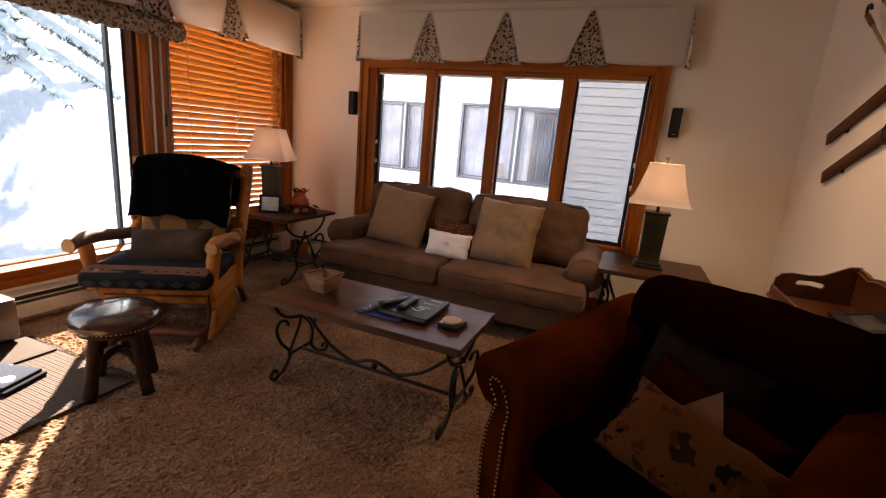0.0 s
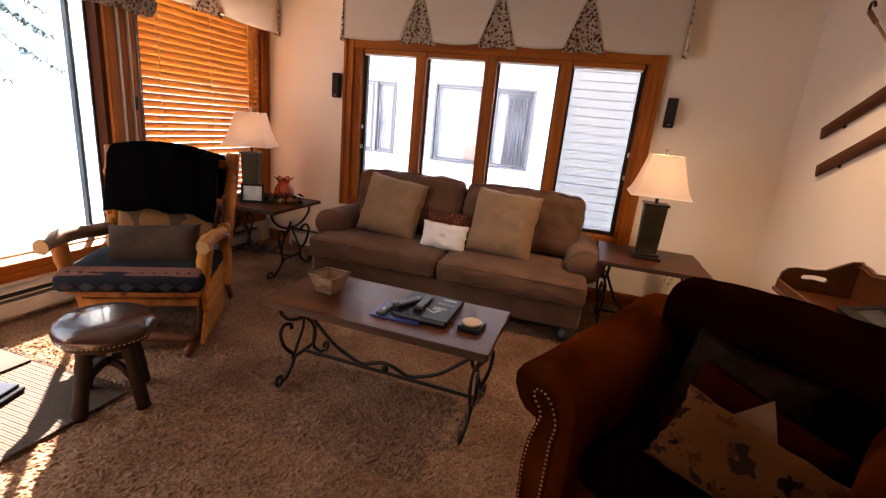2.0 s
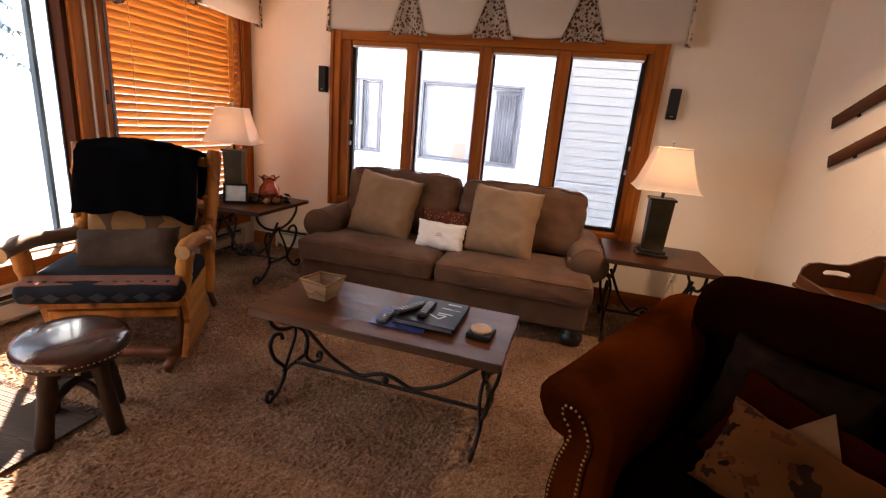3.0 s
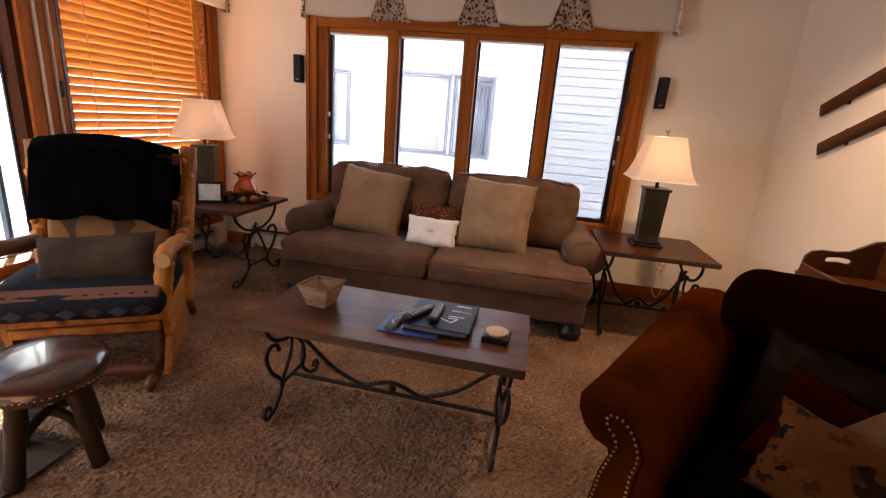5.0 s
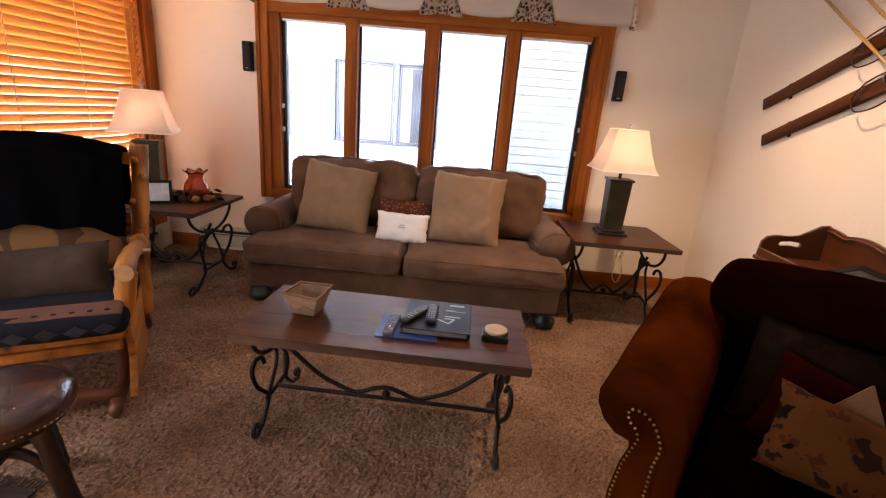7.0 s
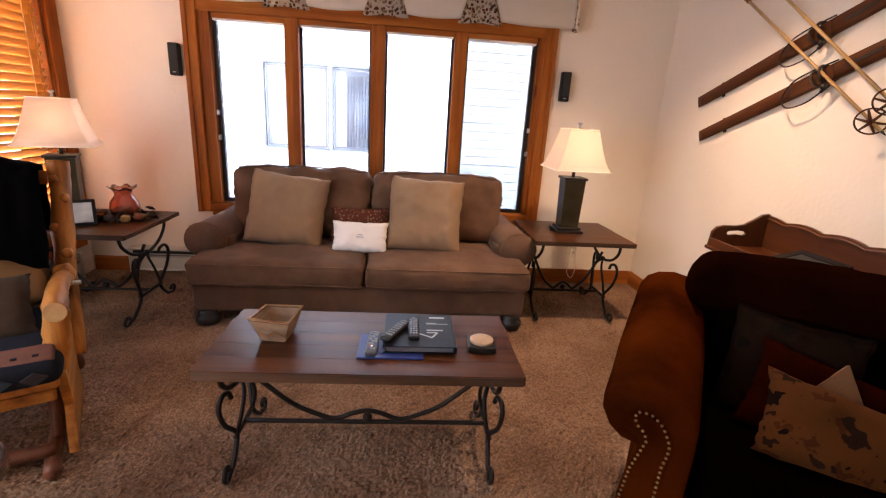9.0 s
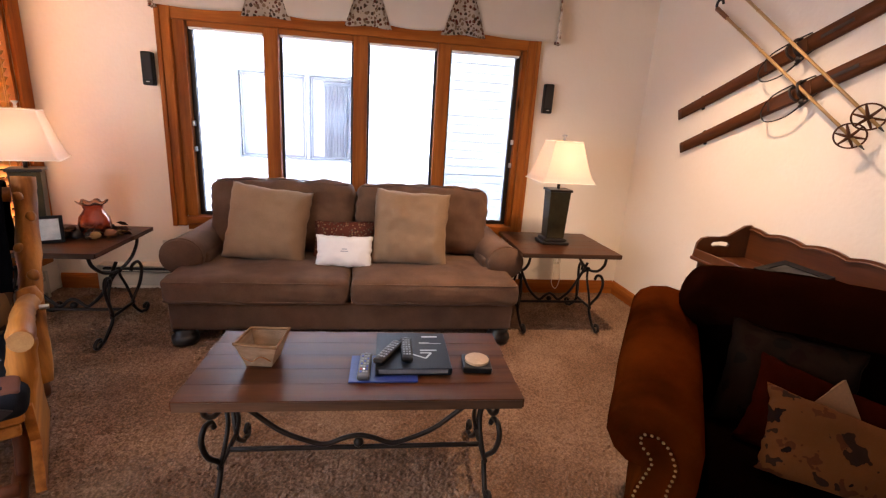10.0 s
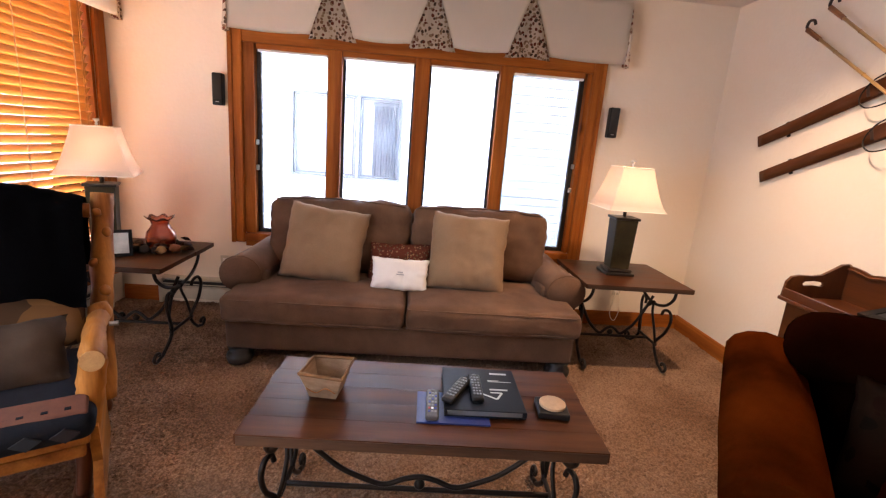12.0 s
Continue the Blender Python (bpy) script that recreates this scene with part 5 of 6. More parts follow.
def ski(y0, z0, y1, z1, label):
    """Tail at y0, z0; runs along the wall to y1, z1. Local x along the ski, local y out of the wall."""
    d = Vector((0, y1 - y0, z1 - z0))
    L = d.length
    ex = d.normalized()
    ey = Vector((-1, 0, 0))
    ez = ex.cross(ey)
    m = Matrix((ex, ey, ez)).transposed().to_4x4()
    m.translation = (EX - 0.012, y0, z0)
    s = thing("ski", label, "ski", m, "old skis on the wall")
    bm = bmesh.new()
    n = 40
    rows = []
    for i in range(n + 1):
        f = i / n
        w = 0.038 + 0.004 * math.sin(f * math.pi) + 0.010 * (f > 0.9) * math.sin((f - 0.9) * 10 * math.pi * 0.5)
        if f > 0.93:
            w *= max(0.08, 1 - ((f - 0.93) / 0.07) ** 2)
        t = 0.010 + 0.010 * math.exp(-((f - 0.5) / 0.16) ** 2)
        curl = 0.14 * max(0.0, (f - 0.88) / 0.12) ** 2
        x = L * f
        rows.append([bm.verts.new((x, y, z)) for y, z in ((curl, -w), (curl + t, -w), (curl + t * 1.15, 0), (curl + t, w), (curl, w))])
    for a, b in zip(rows, rows[1:]):
        for j in range(5):
            bm.faces.new((a[j], a[(j + 1) % 5], b[(j + 1) % 5], b[j]))
    bm.faces.new(rows[0])
    bm.faces.new(rows[-1][::-1])
    part("blade", bm, M_SKI, s, "", True)
    for x in (0.25, 1.5):
        part("wall_hook", boxed(x - 0.01, x + 0.01, -0.011, 0.0, -0.05, 0.05), M_IRON, s)
    b0 = 1.02
    part("foot_plate", boxed(b0 - 0.20, b0 + 0.06, 0.018, 0.027, -0.040, 0.040, bevel=0.004), M_SKI, s, "thicker footplate under the binding")
    for e in (-1, 1):
        bm = bmesh.new()
        extrude_outline(bm, [(b0 - 0.002, 0.020), (b0 + 0.034, 0.020), (b0 + 0.032, 0.032), (b0 + 0.018, 0.038), (b0 + 0.004, 0.032)], *sorted((e * 0.046, e * 0.041)), Matrix(((1, 0, 0, 0), (0, 0, 1, 0), (0, 1, 0, 0), (0, 0, 0, 1))))
        part("toe_iron", bm, M_IRON, s)
    bm = bmesh.new()
    tube(bm, [(b0 + 0.012, 0.030, -0.050), (b0 + 0.020, 0.062, -0.030), (b0 + 0.024, 0.070, 0.0), (b0 + 0.020, 0.062, 0.030), (b0 + 0.012, 0.030, 0.050)], 0.0085, 8, 6, 0.2)
    tube(bm, [(b0 - 0.030, 0.026, -0.046), (b0 - 0.036, 0.055, -0.018), (b0 - 0.034, 0.052, 0.020), (b0 - 0.028, 0.026, 0.046)], 0.0075, 8, 6, 0.2)
    part("toe_strap", bm, M_STRAP, s, "dark leather toe strap", True)
    bm = bmesh.new()
    bmesh.ops.create_uvsphere(bm, u_segments=12, v_segments=8, radius=0.017, matrix=Matrix.Translation((b0 + 0.018, 0.040, 0.068)))
    tube(bm, [(b0 + 0.012, 0.034, 0.046), (b0 + 0.018, 0.040, 0.068)], 0.006, 6, 1)
    part("buckle", bm, M_IRON, s, "dark metal buckle", True)
    bm = bmesh.new()
    tube(bm, [(b0 + 0.09, 0.025, -0.045), (b0 - 0.04, 0.035, -0.050), (b0 - 0.16, 0.045, -0.035), (b0 - 0.235, 0.05, 0.03), (b0 - 0.20, 0.055, 0.10), (b0 - 0.08, 0.05, 0.115), (b0 + 0.03, 0.035, 0.075), (b0 + 0.09, 0.025, 0.05)], 0.0042, 6)
    part("cable", bm, M_IRON, s, "loose binding cable", True)
    part("spring", cyl(bmesh.new(), (b0 + 0.0, 0.042, 0.090), (b0 + 0.05, 0.034, 0.064), 0.009, n=10), M_IRON, s, "", True)
    part("heel_plate", boxed(b0 - 0.22, b0 - 0.12, 0.018, 0.024, -0.028, 0.028, bevel=0.002), M_STRAP, s)
    part("groove", boxed(b0 + 0.13, b0 + 0.30, 0.0185, 0.0215, -0.009, 0.009, bevel=0.001), M_STRAP, s, "dark worn patch")
    return s


ski(4.55, 1.665, 2.66, 2.325, "old wooden ski with leather binding hung on the wall")
ski(4.455, 1.42, 2.56, 2.125, "old wooden ski with loose cable binding hung on the wall")


def ski_pole(y0, z0, y1, z1, out, label):
    d = Vector((0, y1 - y0, z1 - z0))
    L = d.length
    ex = d.normalized()
    ey = Vector((-1, 0, 0))
    m = Matrix((ex, ey, ex.cross(ey))).transposed().to_4x4()
    m.translation = (EX - out, y0, z0)
    p = thing("ski_pole", label, "ski pole", m, "bamboo ski poles on the wall")
    part("shaft", cyl(bmesh.new(), (0, 0, 0), (L, 0, 0), 0.0092, 0.0075, 12), M_BAMBOO, p, "", True)
    for x in (0.28, 0.55, 0.80, 1.05):
        part("node", cyl(bmesh.new(), (x - 0.004, 0, 0), (x + 0.004, 0, 0), 0.0102, n=12), M_BAMBOO, p, "", True)
    part("grip", cyl(bmesh.new(), (-0.02, 0, 0), (0.12, 0, 0), 0.0145, 0.0125, 12), M_GRIP, p, "brown turned wooden grip", True)
    bm = bmesh.new()
    tube(bm, [(-0.012, 0, 0.0), (-0.034, 0.005, -0.012), (-0.034, 0.01, -0.045), (-0.004, 0.01, -0.062), (0.022, 0.008, -0.05)], 0.0085, 8)
    part("wrist_loop", bm, M_STRAP, p, "dark leather wrist loop", True)
    xb = L - 0.075
    bm = bmesh.new()
    tilt = Matrix.Translation((xb, 0, 0)) @ Matrix.Rotation(radians(48), 4, "Z")
    ring = [tilt @ Vector((0, 0.062 * math.cos(a), 0.062 * math.sin(a))) for a in [2 * math.pi * i / 24 for i in range(25)]]
    tube(bm, ring, 0.0042, 8, 1)
    part("basket_ring", bm, M_SKI, p, "", True)
    for i in range(3):
        a = math.pi * i / 3 + 0.3
        bm = bmesh.new()
        tube(bm, [tilt @ Vector((0, 0.060 * math.cos(a), 0.060 * math.sin(a))), tilt @ Vector((0.012, 0, 0)), tilt @ Vector((0, -0.060 * math.cos(a), -0.060 * math.sin(a)))], lambda f: 0.0042 + 0.0045 * (1 - abs(2 * f - 1)), 6)
        part("basket_strap", bm, M_SKI, p, "", True)
    part("ferrule", cyl(bmesh.new(), (L, 0, 0), (L + 0.030, 0, 0), 0.007, 0.002, 10), M_IRON, p, "", True)
    return p


ski_pole(4.25, 2.335, 3.065, 1.503, 0.075, "bamboo ski pole with a leather basket crossed over the skis")
ski_pole(4.08, 2.415, 2.978, 1.586, 0.105, "bamboo ski pole with dark loop grip crossed over the skis")


# ---- speakers ----
def speaker(x):
    s = thing("wall_speaker", "small black speaker mounted on the wall", "speaker", pose(x, NY, 1.745), "wall speakers")
    part("cabinet", boxed(-0.039, 0.039, -0.080, -0.018, -0.118, 0.118, bevel=0.010, seg=3), M_BLACK, s)
    part("grille", boxed(-0.033, 0.033, -0.086, -0.079, -0.075, 0.110, bevel=0.003), M_DARKSLOT, s, "black cloth grille")
    part("badge", boxed(-0.012, 0.012, -0.0818, -0.079, -0.096, -0.090), M_SILVER, s, "plain silver badge bar")
    part("bracket", boxed(-0.02, 0.02, -0.02, 0.001, -0.03, 0.03), M_BLACK, s)


speaker(-2.612)
speaker(0.497)

# ---- wall outlets ----
for x, z, y in ((0.79, 0.335, NY), (-2.62, 0.36, NY)):
    o = thing("wall_outlet", "cream wall outlet plate", "outlet", pose(x, y, z), "wall outlets")
    part("plate", boxed(-0.036, 0.036, -0.007, 0.001, -0.058, 0.058, bevel=0.003), M_WHITEMETAL, o)
    for dz in (-0.022, 0.022):
        part("socket", boxed(-0.016, 0.016, -0.009, -0.006, dz - 0.014, dz + 0.014, bevel=0.002), M_WHITE, o)
bm = bmesh.new()
tube(bm, [(0.79, NY - 0.03, 0.36), (0.76, NY - 0.06, 0.30), (0.74, NY - 0.05, 0.12), (0.79, NY - 0.05, 0.05), (0.82, NY - 0.05, 0.16), (0.80, NY - 0.045, 0.30), (0.70, NY - 0.10, 0.45), (0.55, NY - 0.22, 0.60)], 0.0035, 6)
tube(bm, [(0.79, NY - 0.010, 0.357), (0.79, NY - 0.034, 0.357)], 0.013, 8, 1)
single("lamp_cord", bm, M_VAL, "cream lamp cord looped down from the outlet", "cord", smooth=True)

# ---- things on the coffee table ----
TZ = 0.5265
bk = thing("basket", "square tapered birch-bark basket on the coffee table", "basket", pose(-1.345, 2.875, TZ, 0, 0, -8) @ Matrix.Scale(0.90, 4))
M_BIRCH = material("birch bark", (0.50, 0.36, 0.24), 0.7, second=(0.30, 0.18, 0.10), scale=14, fine=90, bump=0.5, depth=0.003, stretch=(1, 1, 3))
M_TWIG = wood("grey-brown twig", (0.28, 0.15, 0.07), (0.14, 0.07, 0.03), 0, 0.6, 0.0, 20, knots=False, spec=0.15)
b0, b1, hh = 0.055, 0.088, 0.112
for i in range(4):
    a = math.pi / 2 * i
    bm = bmesh.new()
    rows = []
    for r in range(7):
        f = r / 6
        w = b0 + (b1 - b0) * f
        rows.append([bm.verts.new((w * (-1 + 2 * c / 8), -w + 0.004 * noise.noise(Vector((c, r, i))), hh * f)) for c in range(9)])
    for r in range(6):
        for c in range(8):
            bm.faces.new((rows[r][c], rows[r][c + 1], rows[r + 1][c + 1], rows[r + 1][c]))
    bmesh.ops.solidify(bm, geom=bm.faces, thickness=0.005)
    bmesh.ops.rotate(bm, verts=bm.verts, cent=(0, 0, 0), matrix=Matrix.Rotation(a, 3, "Z"))
    part("side", bm, M_BIRCH, bk)
part("bottom", boxed(-b0, b0, -b0, b0, 0, 0.006), M_BIRCH, bk)
part("rim", tube(bmesh.new(), [(x * b1, y * b1, hh + 0.004 * x * y) for x, y in ((-1, -1), (1, -1), (1, 1), (-1, 1), (-1, -1))], 0.0075, 8, 1, 0.2), M_TWIG, bk, "twig rim")
for s in (-1, 1):
    part("lacing", tube(bmesh.new(), [(-0.06, s * -0.083, 0.055), (-0.02, s * -0.079, 0.035), (0.02, s * -0.083, 0.06), (0.06, s * -0.079, 0.04)], 0.0025, 5), M_LOG, bk)

fo = single("folder", boxed(-0.13, 0.13, -0.10, 0.10, 0, 0.006, bevel=0.001), material("royal blue card", (0.013, 0.032, 0.17), 0.45), "blue paper folder under the binder", "folder", pose(-0.872, 2.79, TZ, 0, 0, -1))
bi = thing("binder", "dark navy ring binder with pale line motif, closed", "binder", pose(-0.752, 2.885, TZ + 0.0065, 0, 0, -1))
M_BINDER = material("navy vinyl", (0.010, 0.013, 0.020), 0.45, bump=0.1, spec=0.15)
part("back_cover", boxed(-0.150, 0.145, -0.155, 0.155, 0, 0.003), M_BINDER, bi)
part("paper_block", boxed(-0.138, 0.132, -0.148, 0.148, 0.003, 0.024), material("shaded page edges", (0.16, 0.16, 0.17), 0.8, second=(0.10, 0.10, 0.11), scale=60, stretch=(1, 1, 20)), bi, "grey page edges")
part("front_cover", boxed(-0.150, 0.145, -0.155, 0.155, 0.0245, 0.028, bevel=0.001), M_BINDER, bi)
part("spine", boxed(0.133, 0.149, -0.155, 0.155, 0.001, 0.027, bevel=0.006), M_BINDER, bi)
M_PRINT = material("pale grey print", (0.55, 0.56, 0.56), 0.5)
for a, b, c, d in ((0.045, 0.115, 0.112, 0.124), (0.03, 0.125, 0.052, 0.056), (0.03, 0.075, 0.060, 0.064), (0.03, 0.10, -0.012, -0.002)):
    part("print_bar", boxed(a, b, c, d, 0.028, 0.0286), M_PRINT, bi)
bm = bmesh.new()
for p, q in (((-0.02, -0.03), (0.05, -0.075)), ((0.05, -0.075), (0.075, -0.03)), ((0.075, -0.03), (0.03, -0.03))):
    d = (Vector(q) - Vector(p)).to_3d()
    k = d.normalized().cross(Vector((0, 0, 1))) * 0.004
    vs = [Vector((*p, 0.0287)) + k, Vector((*q, 0.0287)) + k, Vector((*q, 0.0287)) - k, Vector((*p, 0.0287)) - k]
    bm.faces.new([bm.verts.new(v) for v in vs])
part("print_outline", bm, M_PRINT, bi)


def remote(x, y, z, yaw, body, label, tilt=0.0, blue=False):
    r = thing("remote_control", label, "remote", pose(x, y, z, tilt, 0, yaw), "remotes on the coffee table")
    bm = boxed(-0.024, 0.024, -0.092, 0.092, 0, 0.021, bevel=0.009, seg=3)
    for v in bm.verts:
        v.co.x *= 1 - 0.10 * math.cos(v.co.y / 0.092 * 1.5)
    part("case", bm, body, r, "", True)
    for i in range(3):
        for j in range(7):
            yy = 0.06 - j * 0.02
            mat = M_KEY if (i + j) % 3 else (M_BLUEKEY if blue else M_GREYMETAL)
            if blue and j == 5:
                mat = (M_REDKEY, M_WHITE, M_BLUEKEY)[i]
            part("key", boxed(-0.015 + 0.0112 * i, -0.0075 + 0.0112 * i, yy - 0.0045, yy + 0.0045, 0.0205, 0.0232), mat, r)
    part("key_pad", cyl(bmesh.new(), (0, 0.078, 0.0203), (0, 0.078, 0.0228), 0.008, n=14), M_GREYMETAL, r, "", True)
    return r


M_KEY = material("pale rubber key", (0.24, 0.24, 0.25), 0.5)
M_BLUEKEY = material("blue rubber key", (0.03, 0.06, 0.30), 0.5)
M_REDKEY = material("red rubber key", (0.40, 0.03, 0.03), 0.5)
M_REMGREY = material("grey remote plastic", (0.075, 0.075, 0.08), 0.4)
remote(-0.946, 2.785, TZ + 0.007, -3, M_REMGREY, "grey remote control with blue and pale keys", blue=True)
remote(-0.854, 2.845, TZ + 0.036, -28, M_BLACK, "black remote control lying on the binder")
remote(-0.779, 2.865, TZ + 0.036, -1, M_BLACK, "black remote control with pale keys on the binder")
co = thing("coaster_box", "black square coaster holder with a round tan coaster on top", "coaster", pose(-0.495, 2.80, TZ, 0, 0, -6))
part("holder", boxed(-0.058, 0.058, -0.058, 0.058, 0, 0.026, bevel=0.006), M_BLACK, co)
part("coaster", lathe(bmesh.new(), [(0.046, 0.026), (0.049, 0.028), (0.049, 0.037), (0.046, 0.039)], 28), material("tan stone coaster", (0.52, 0.36, 0.23), 0.7, fine=80), co, "round tan coaster", "angle")

# ---- things on the corner end table ----
EZ = 0.6365
M_AMBER = material("amber glass", (0.80, 0.30, 0.17), 0.05, transmission=0.92, bump=0, coat=0.4, second=(0.70, 0.22, 0.11))
pt = thing("vase", "pinkish amber glass vase with a ruffled rim", "vase", pose(-2.735, 4.37, EZ) @ Matrix.Scale(1.42, 4))
prof = [(0.038, 0.0), (0.045, 0.006), (0.060, 0.03), (0.064, 0.055), (0.058, 0.085), (0.042, 0.108), (0.036, 0.122), (0.042, 0.140), (0.060, 0.155)]
bm = bmesh.new()
rings = []
for idx, (r, z) in enumerate(prof + [(r - 0.004, z) for r, z in reversed(prof[1:])]):
    ring = []
    for j in range(36):
        a = 2 * math.pi * j / 36
        ruf = 0.011 * max(0, (z - 0.135) / 0.02) * math.cos(7 * a) + 0.0022 * (0.015 < z < 0.12) * math.cos(14 * a)
        ring.append(bm.verts.new(((r + ruf * 0.5) * math.cos(a), (r + ruf * 0.5) * math.sin(a), z + ruf * 0.6)))
    rings.append(ring)
for a, b in zip(rings, rings[1:]):
    for j in range(36):
        bm.faces.new((a[j], a[(j + 1) % 36], b[(j + 1) % 36], b[j]))
bm.faces.new(rings[0][::-1])
bm.faces.new(rings[-1])
part("body", bm, M_AMBER, pt, "", True)
rng = random.Random(5)
ga = thing("autumn_garland", "dried leaves, pine cones and berries ringed round the vase", "decoration", pose(-2.735, 4.36, EZ) @ Matrix.Scale(1.2, 4))
LEAVES = [material("dried leaf %d" % i, c, 0.8) for i, c in enumerate([(0.28, 0.09, 0.03), (0.36, 0.20, 0.07), (0.10, 0.045, 0.025), (0.020, 0.012, 0.010)])]
for i in range(46):
    a = rng.uniform(0, 2 * math.pi)
    r = rng.uniform(0.075, 0.155)
    bm = bmesh.new()
    w, l = rng.uniform(0.012, 0.022), rng.uniform(0.025, 0.045)
    vs = [bm.verts.new(p) for p in ((0, -l, 0), (w, -l * 0.2, 0.005), (w * 0.7, l * 0.5, 0.008), (0, l, 0.002), (-w * 0.7, l * 0.5, 0.008), (-w, -l * 0.2, 0.005))]
    bm.faces.new(vs)
    bmesh.ops.solidify(bm, geom=bm.faces, thickness=0.0015)
    m = pose(r * math.cos(a) * 1.1, r * math.sin(a) * 0.8, rng.uniform(0.012, 0.045), rng.uniform(-40, 40), rng.uniform(-40, 40), rng.uniform(0, 360))
    bm.transform(m)
    part("leaf", bm, LEAVES[i % 4], ga)
for i in range(7):
    a = 2 * math.pi * i / 7 + 0.4
    bm = lathe(bmesh.new(), [(0.006, -0.022), (0.018, -0.014), (0.021, 0.0), (0.015, 0.014), (0.004, 0.024)], 14, 0.14, 7)
    bm.transform(pose(0.125 * math.cos(a), 0.095 * math.sin(a), 0.021, 90, 0, rng.uniform(0, 360)))
    part("pine_cone", bm, LEAVES[3] if i % 2 else LEAVES[2], ga)
for x, y, z, r, k in ((-0.135, -0.05, 0.026, 0.026, 3), (-0.090, -0.095, 0.025, 0.025, 3), (-0.030, -0.105, 0.026, 0.026, 3), (-0.115, 0.0, 0.030, 0.022, 2), (0.050, -0.095, 0.024, 0.024, 1), (0.105, -0.055, 0.030, 0.028, 0), (0.135, 0.0, 0.026, 0.024, 1)):
    bm = bmesh.new()
    bmesh.ops.create_icosphere(bm, subdivisions=2, radius=r)
    for v in bm.verts:
        v.co *= 1 + 0.40 * noise.noise(v.co * 55 + Vector((x * 90, 0, 0)))
        v.co.z *= 0.85
    bmesh.ops.translate(bm, verts=bm.verts, vec=(x, y, z))
    part("gourd", bm, LEAVES[k], ga, "", True)
fr = thing("photo_frame", "black photo frame standing beside the lamp", "photo frame", pose(-2.885, 4.12, EZ, -12, 0, 30) @ Matrix.Scale(1.15, 4))
bm = bmesh.new()
for a in ((-0.085, -0.068, 0, 0.145), (0.068, 0.085, 0, 0.145), (-0.068, 0.068, 0, 0.017), (-0.068, 0.068, 0.128, 0.145)):
    box(bm, a[0], a[1], -0.010, 0.010, a[2], a[3], bevel=0.002)
part("frame", bm, M_BLACK, fr)
# photo colour near white, painting in the window's reflection on the glass
part("photo", boxed(-0.068, 0.068, 0.0, 0.004, 0.017, 0.128), material("photo whitened like a window reflection", (0.95, 0.97, 0.98), 0.3, second=(0.55, 0.60, 0.62), scale=9, mix=0.25), fr)
part("glass", boxed(-0.068, 0.068, -0.005, -0.003, 0.017, 0.128), M_GLASS, fr)
part("strut", boxed(-0.02, 0.02, 0.03, 0.034, 0.012, 0.11), M_BLACK, fr)

# ---- by the picture window ----
M_MAT = material("brown sisal", (0.060, 0.036, 0.025), 0.9, second=(0.036, 0.021, 0.014), scale=8, fine=180, bump=0.5, depth=0.003, stretch=(1, 0.25, 1))
mt = thing("woven_mat", "brown ribbed woven mat by the window", "mat", pose(-2.655, 1.63, 0))
bm = bmesh.new()
for i in range(96):
    y = -0.62 + 1.24 * i / 96
    box(bm, -0.52 + 0.003 * (i % 3), 0.52 - 0.002 * (i % 2), y + 0.0012, y + 0.0117, 0.0, 0.0124 if i % 2 else 0.0135)
box(bm, -0.515, 0.515, -0.62, 0.62, 0.0, 0.0112)
part("weave", bm, M_MAT, mt)
rng = random.Random(8)
for s in (-1, 1):
    bm = bmesh.new()
    for i in range(90):
        x = -0.515 + 1.03 * i / 89
        tube(bm, [(x, s * 0.62, 0.006), (x + rng.uniform(-0.01, 0.01), s * 0.645, 0.005), (x + rng.uniform(-0.015, 0.015), s * 0.67, 0.003)], 0.0022, 4, 2)
    tagged(part("fringe", bm, M_MAT, mt), kind="stuff")
cl = thing("folded_cloth", "folded navy and white printed cloth on the mat", "cloth", pose(-2.68, 1.90, 0.0135, 0, 0, 18))
part("fold", soft_block(bmesh.new(), 0.34, 0.24, 0.022, 0.010, (0, 0, 0.004), 0.003, 2, 8, pose(0, 0, 0.012)), M_NAVY, cl, "", True)
part("upper_fold", soft_block(bmesh.new(), 0.31, 0.22, 0.018, 0.008, (0, 0, 0.004), 0.003, 5, 8, pose(-0.01, 0.005, 0.031)), printed("navy and white print", (0.03, 0.04, 0.06), [(0.6, 0.6, 0.6), (0.03, 0.04, 0.06), (0.5, 0.5, 0.5)], 11, 0.4), cl, "", True)
# flat dark sheet on the floor, reaching out past the metal box
dm = thing("dark_sheet", "small dark brown sheet under the metal box", "mat", pose(-3.10, 1.98, 0.014))
part("pad", soft_block(bmesh.new(), 0.58, 0.54, 0.012, 0.005, (0, 0, 0), 0.001, 1, 6, pose(0, 0, 0.006)), material("flat dark brown", (0.035, 0.021, 0.014), 0.95, fine=200, bump=0.5), dm, "", True)
bx = thing("metal_cabinet", "small grey metal box with rounded edges, beside the heater", "cabinet", pose(-3.225, 1.97, 0.026))
part("case", boxed(-0.145, 0.145, -0.24, 0.24, 0.018, 0.265, bevel=0.022, seg=4), M_GREYMETAL, bx, "", "angle")
part("lid", boxed(-0.14, 0.14, -0.235, 0.235, 0.2645, 0.272, bevel=0.003), M_GREYMETAL, bx, "grey metal lid")
for x in (-0.11, 0.11):
    for y in (-0.2, 0.2):
        part("foot", cyl(bmesh.new(), (x, y, -0.004), (x, y, 0.02), 0.015), M_BLACK, bx)

# ---- outdoors ----
GZ = -0.9


def hill(x):
    """Height of the snowy bank that climbs to the west, made steep so the sun only grazes it."""
    s = max(0.0, -x - 7.0)
    return 0.60 * min(s, 60.0) * min(1.0, s / 4.0)


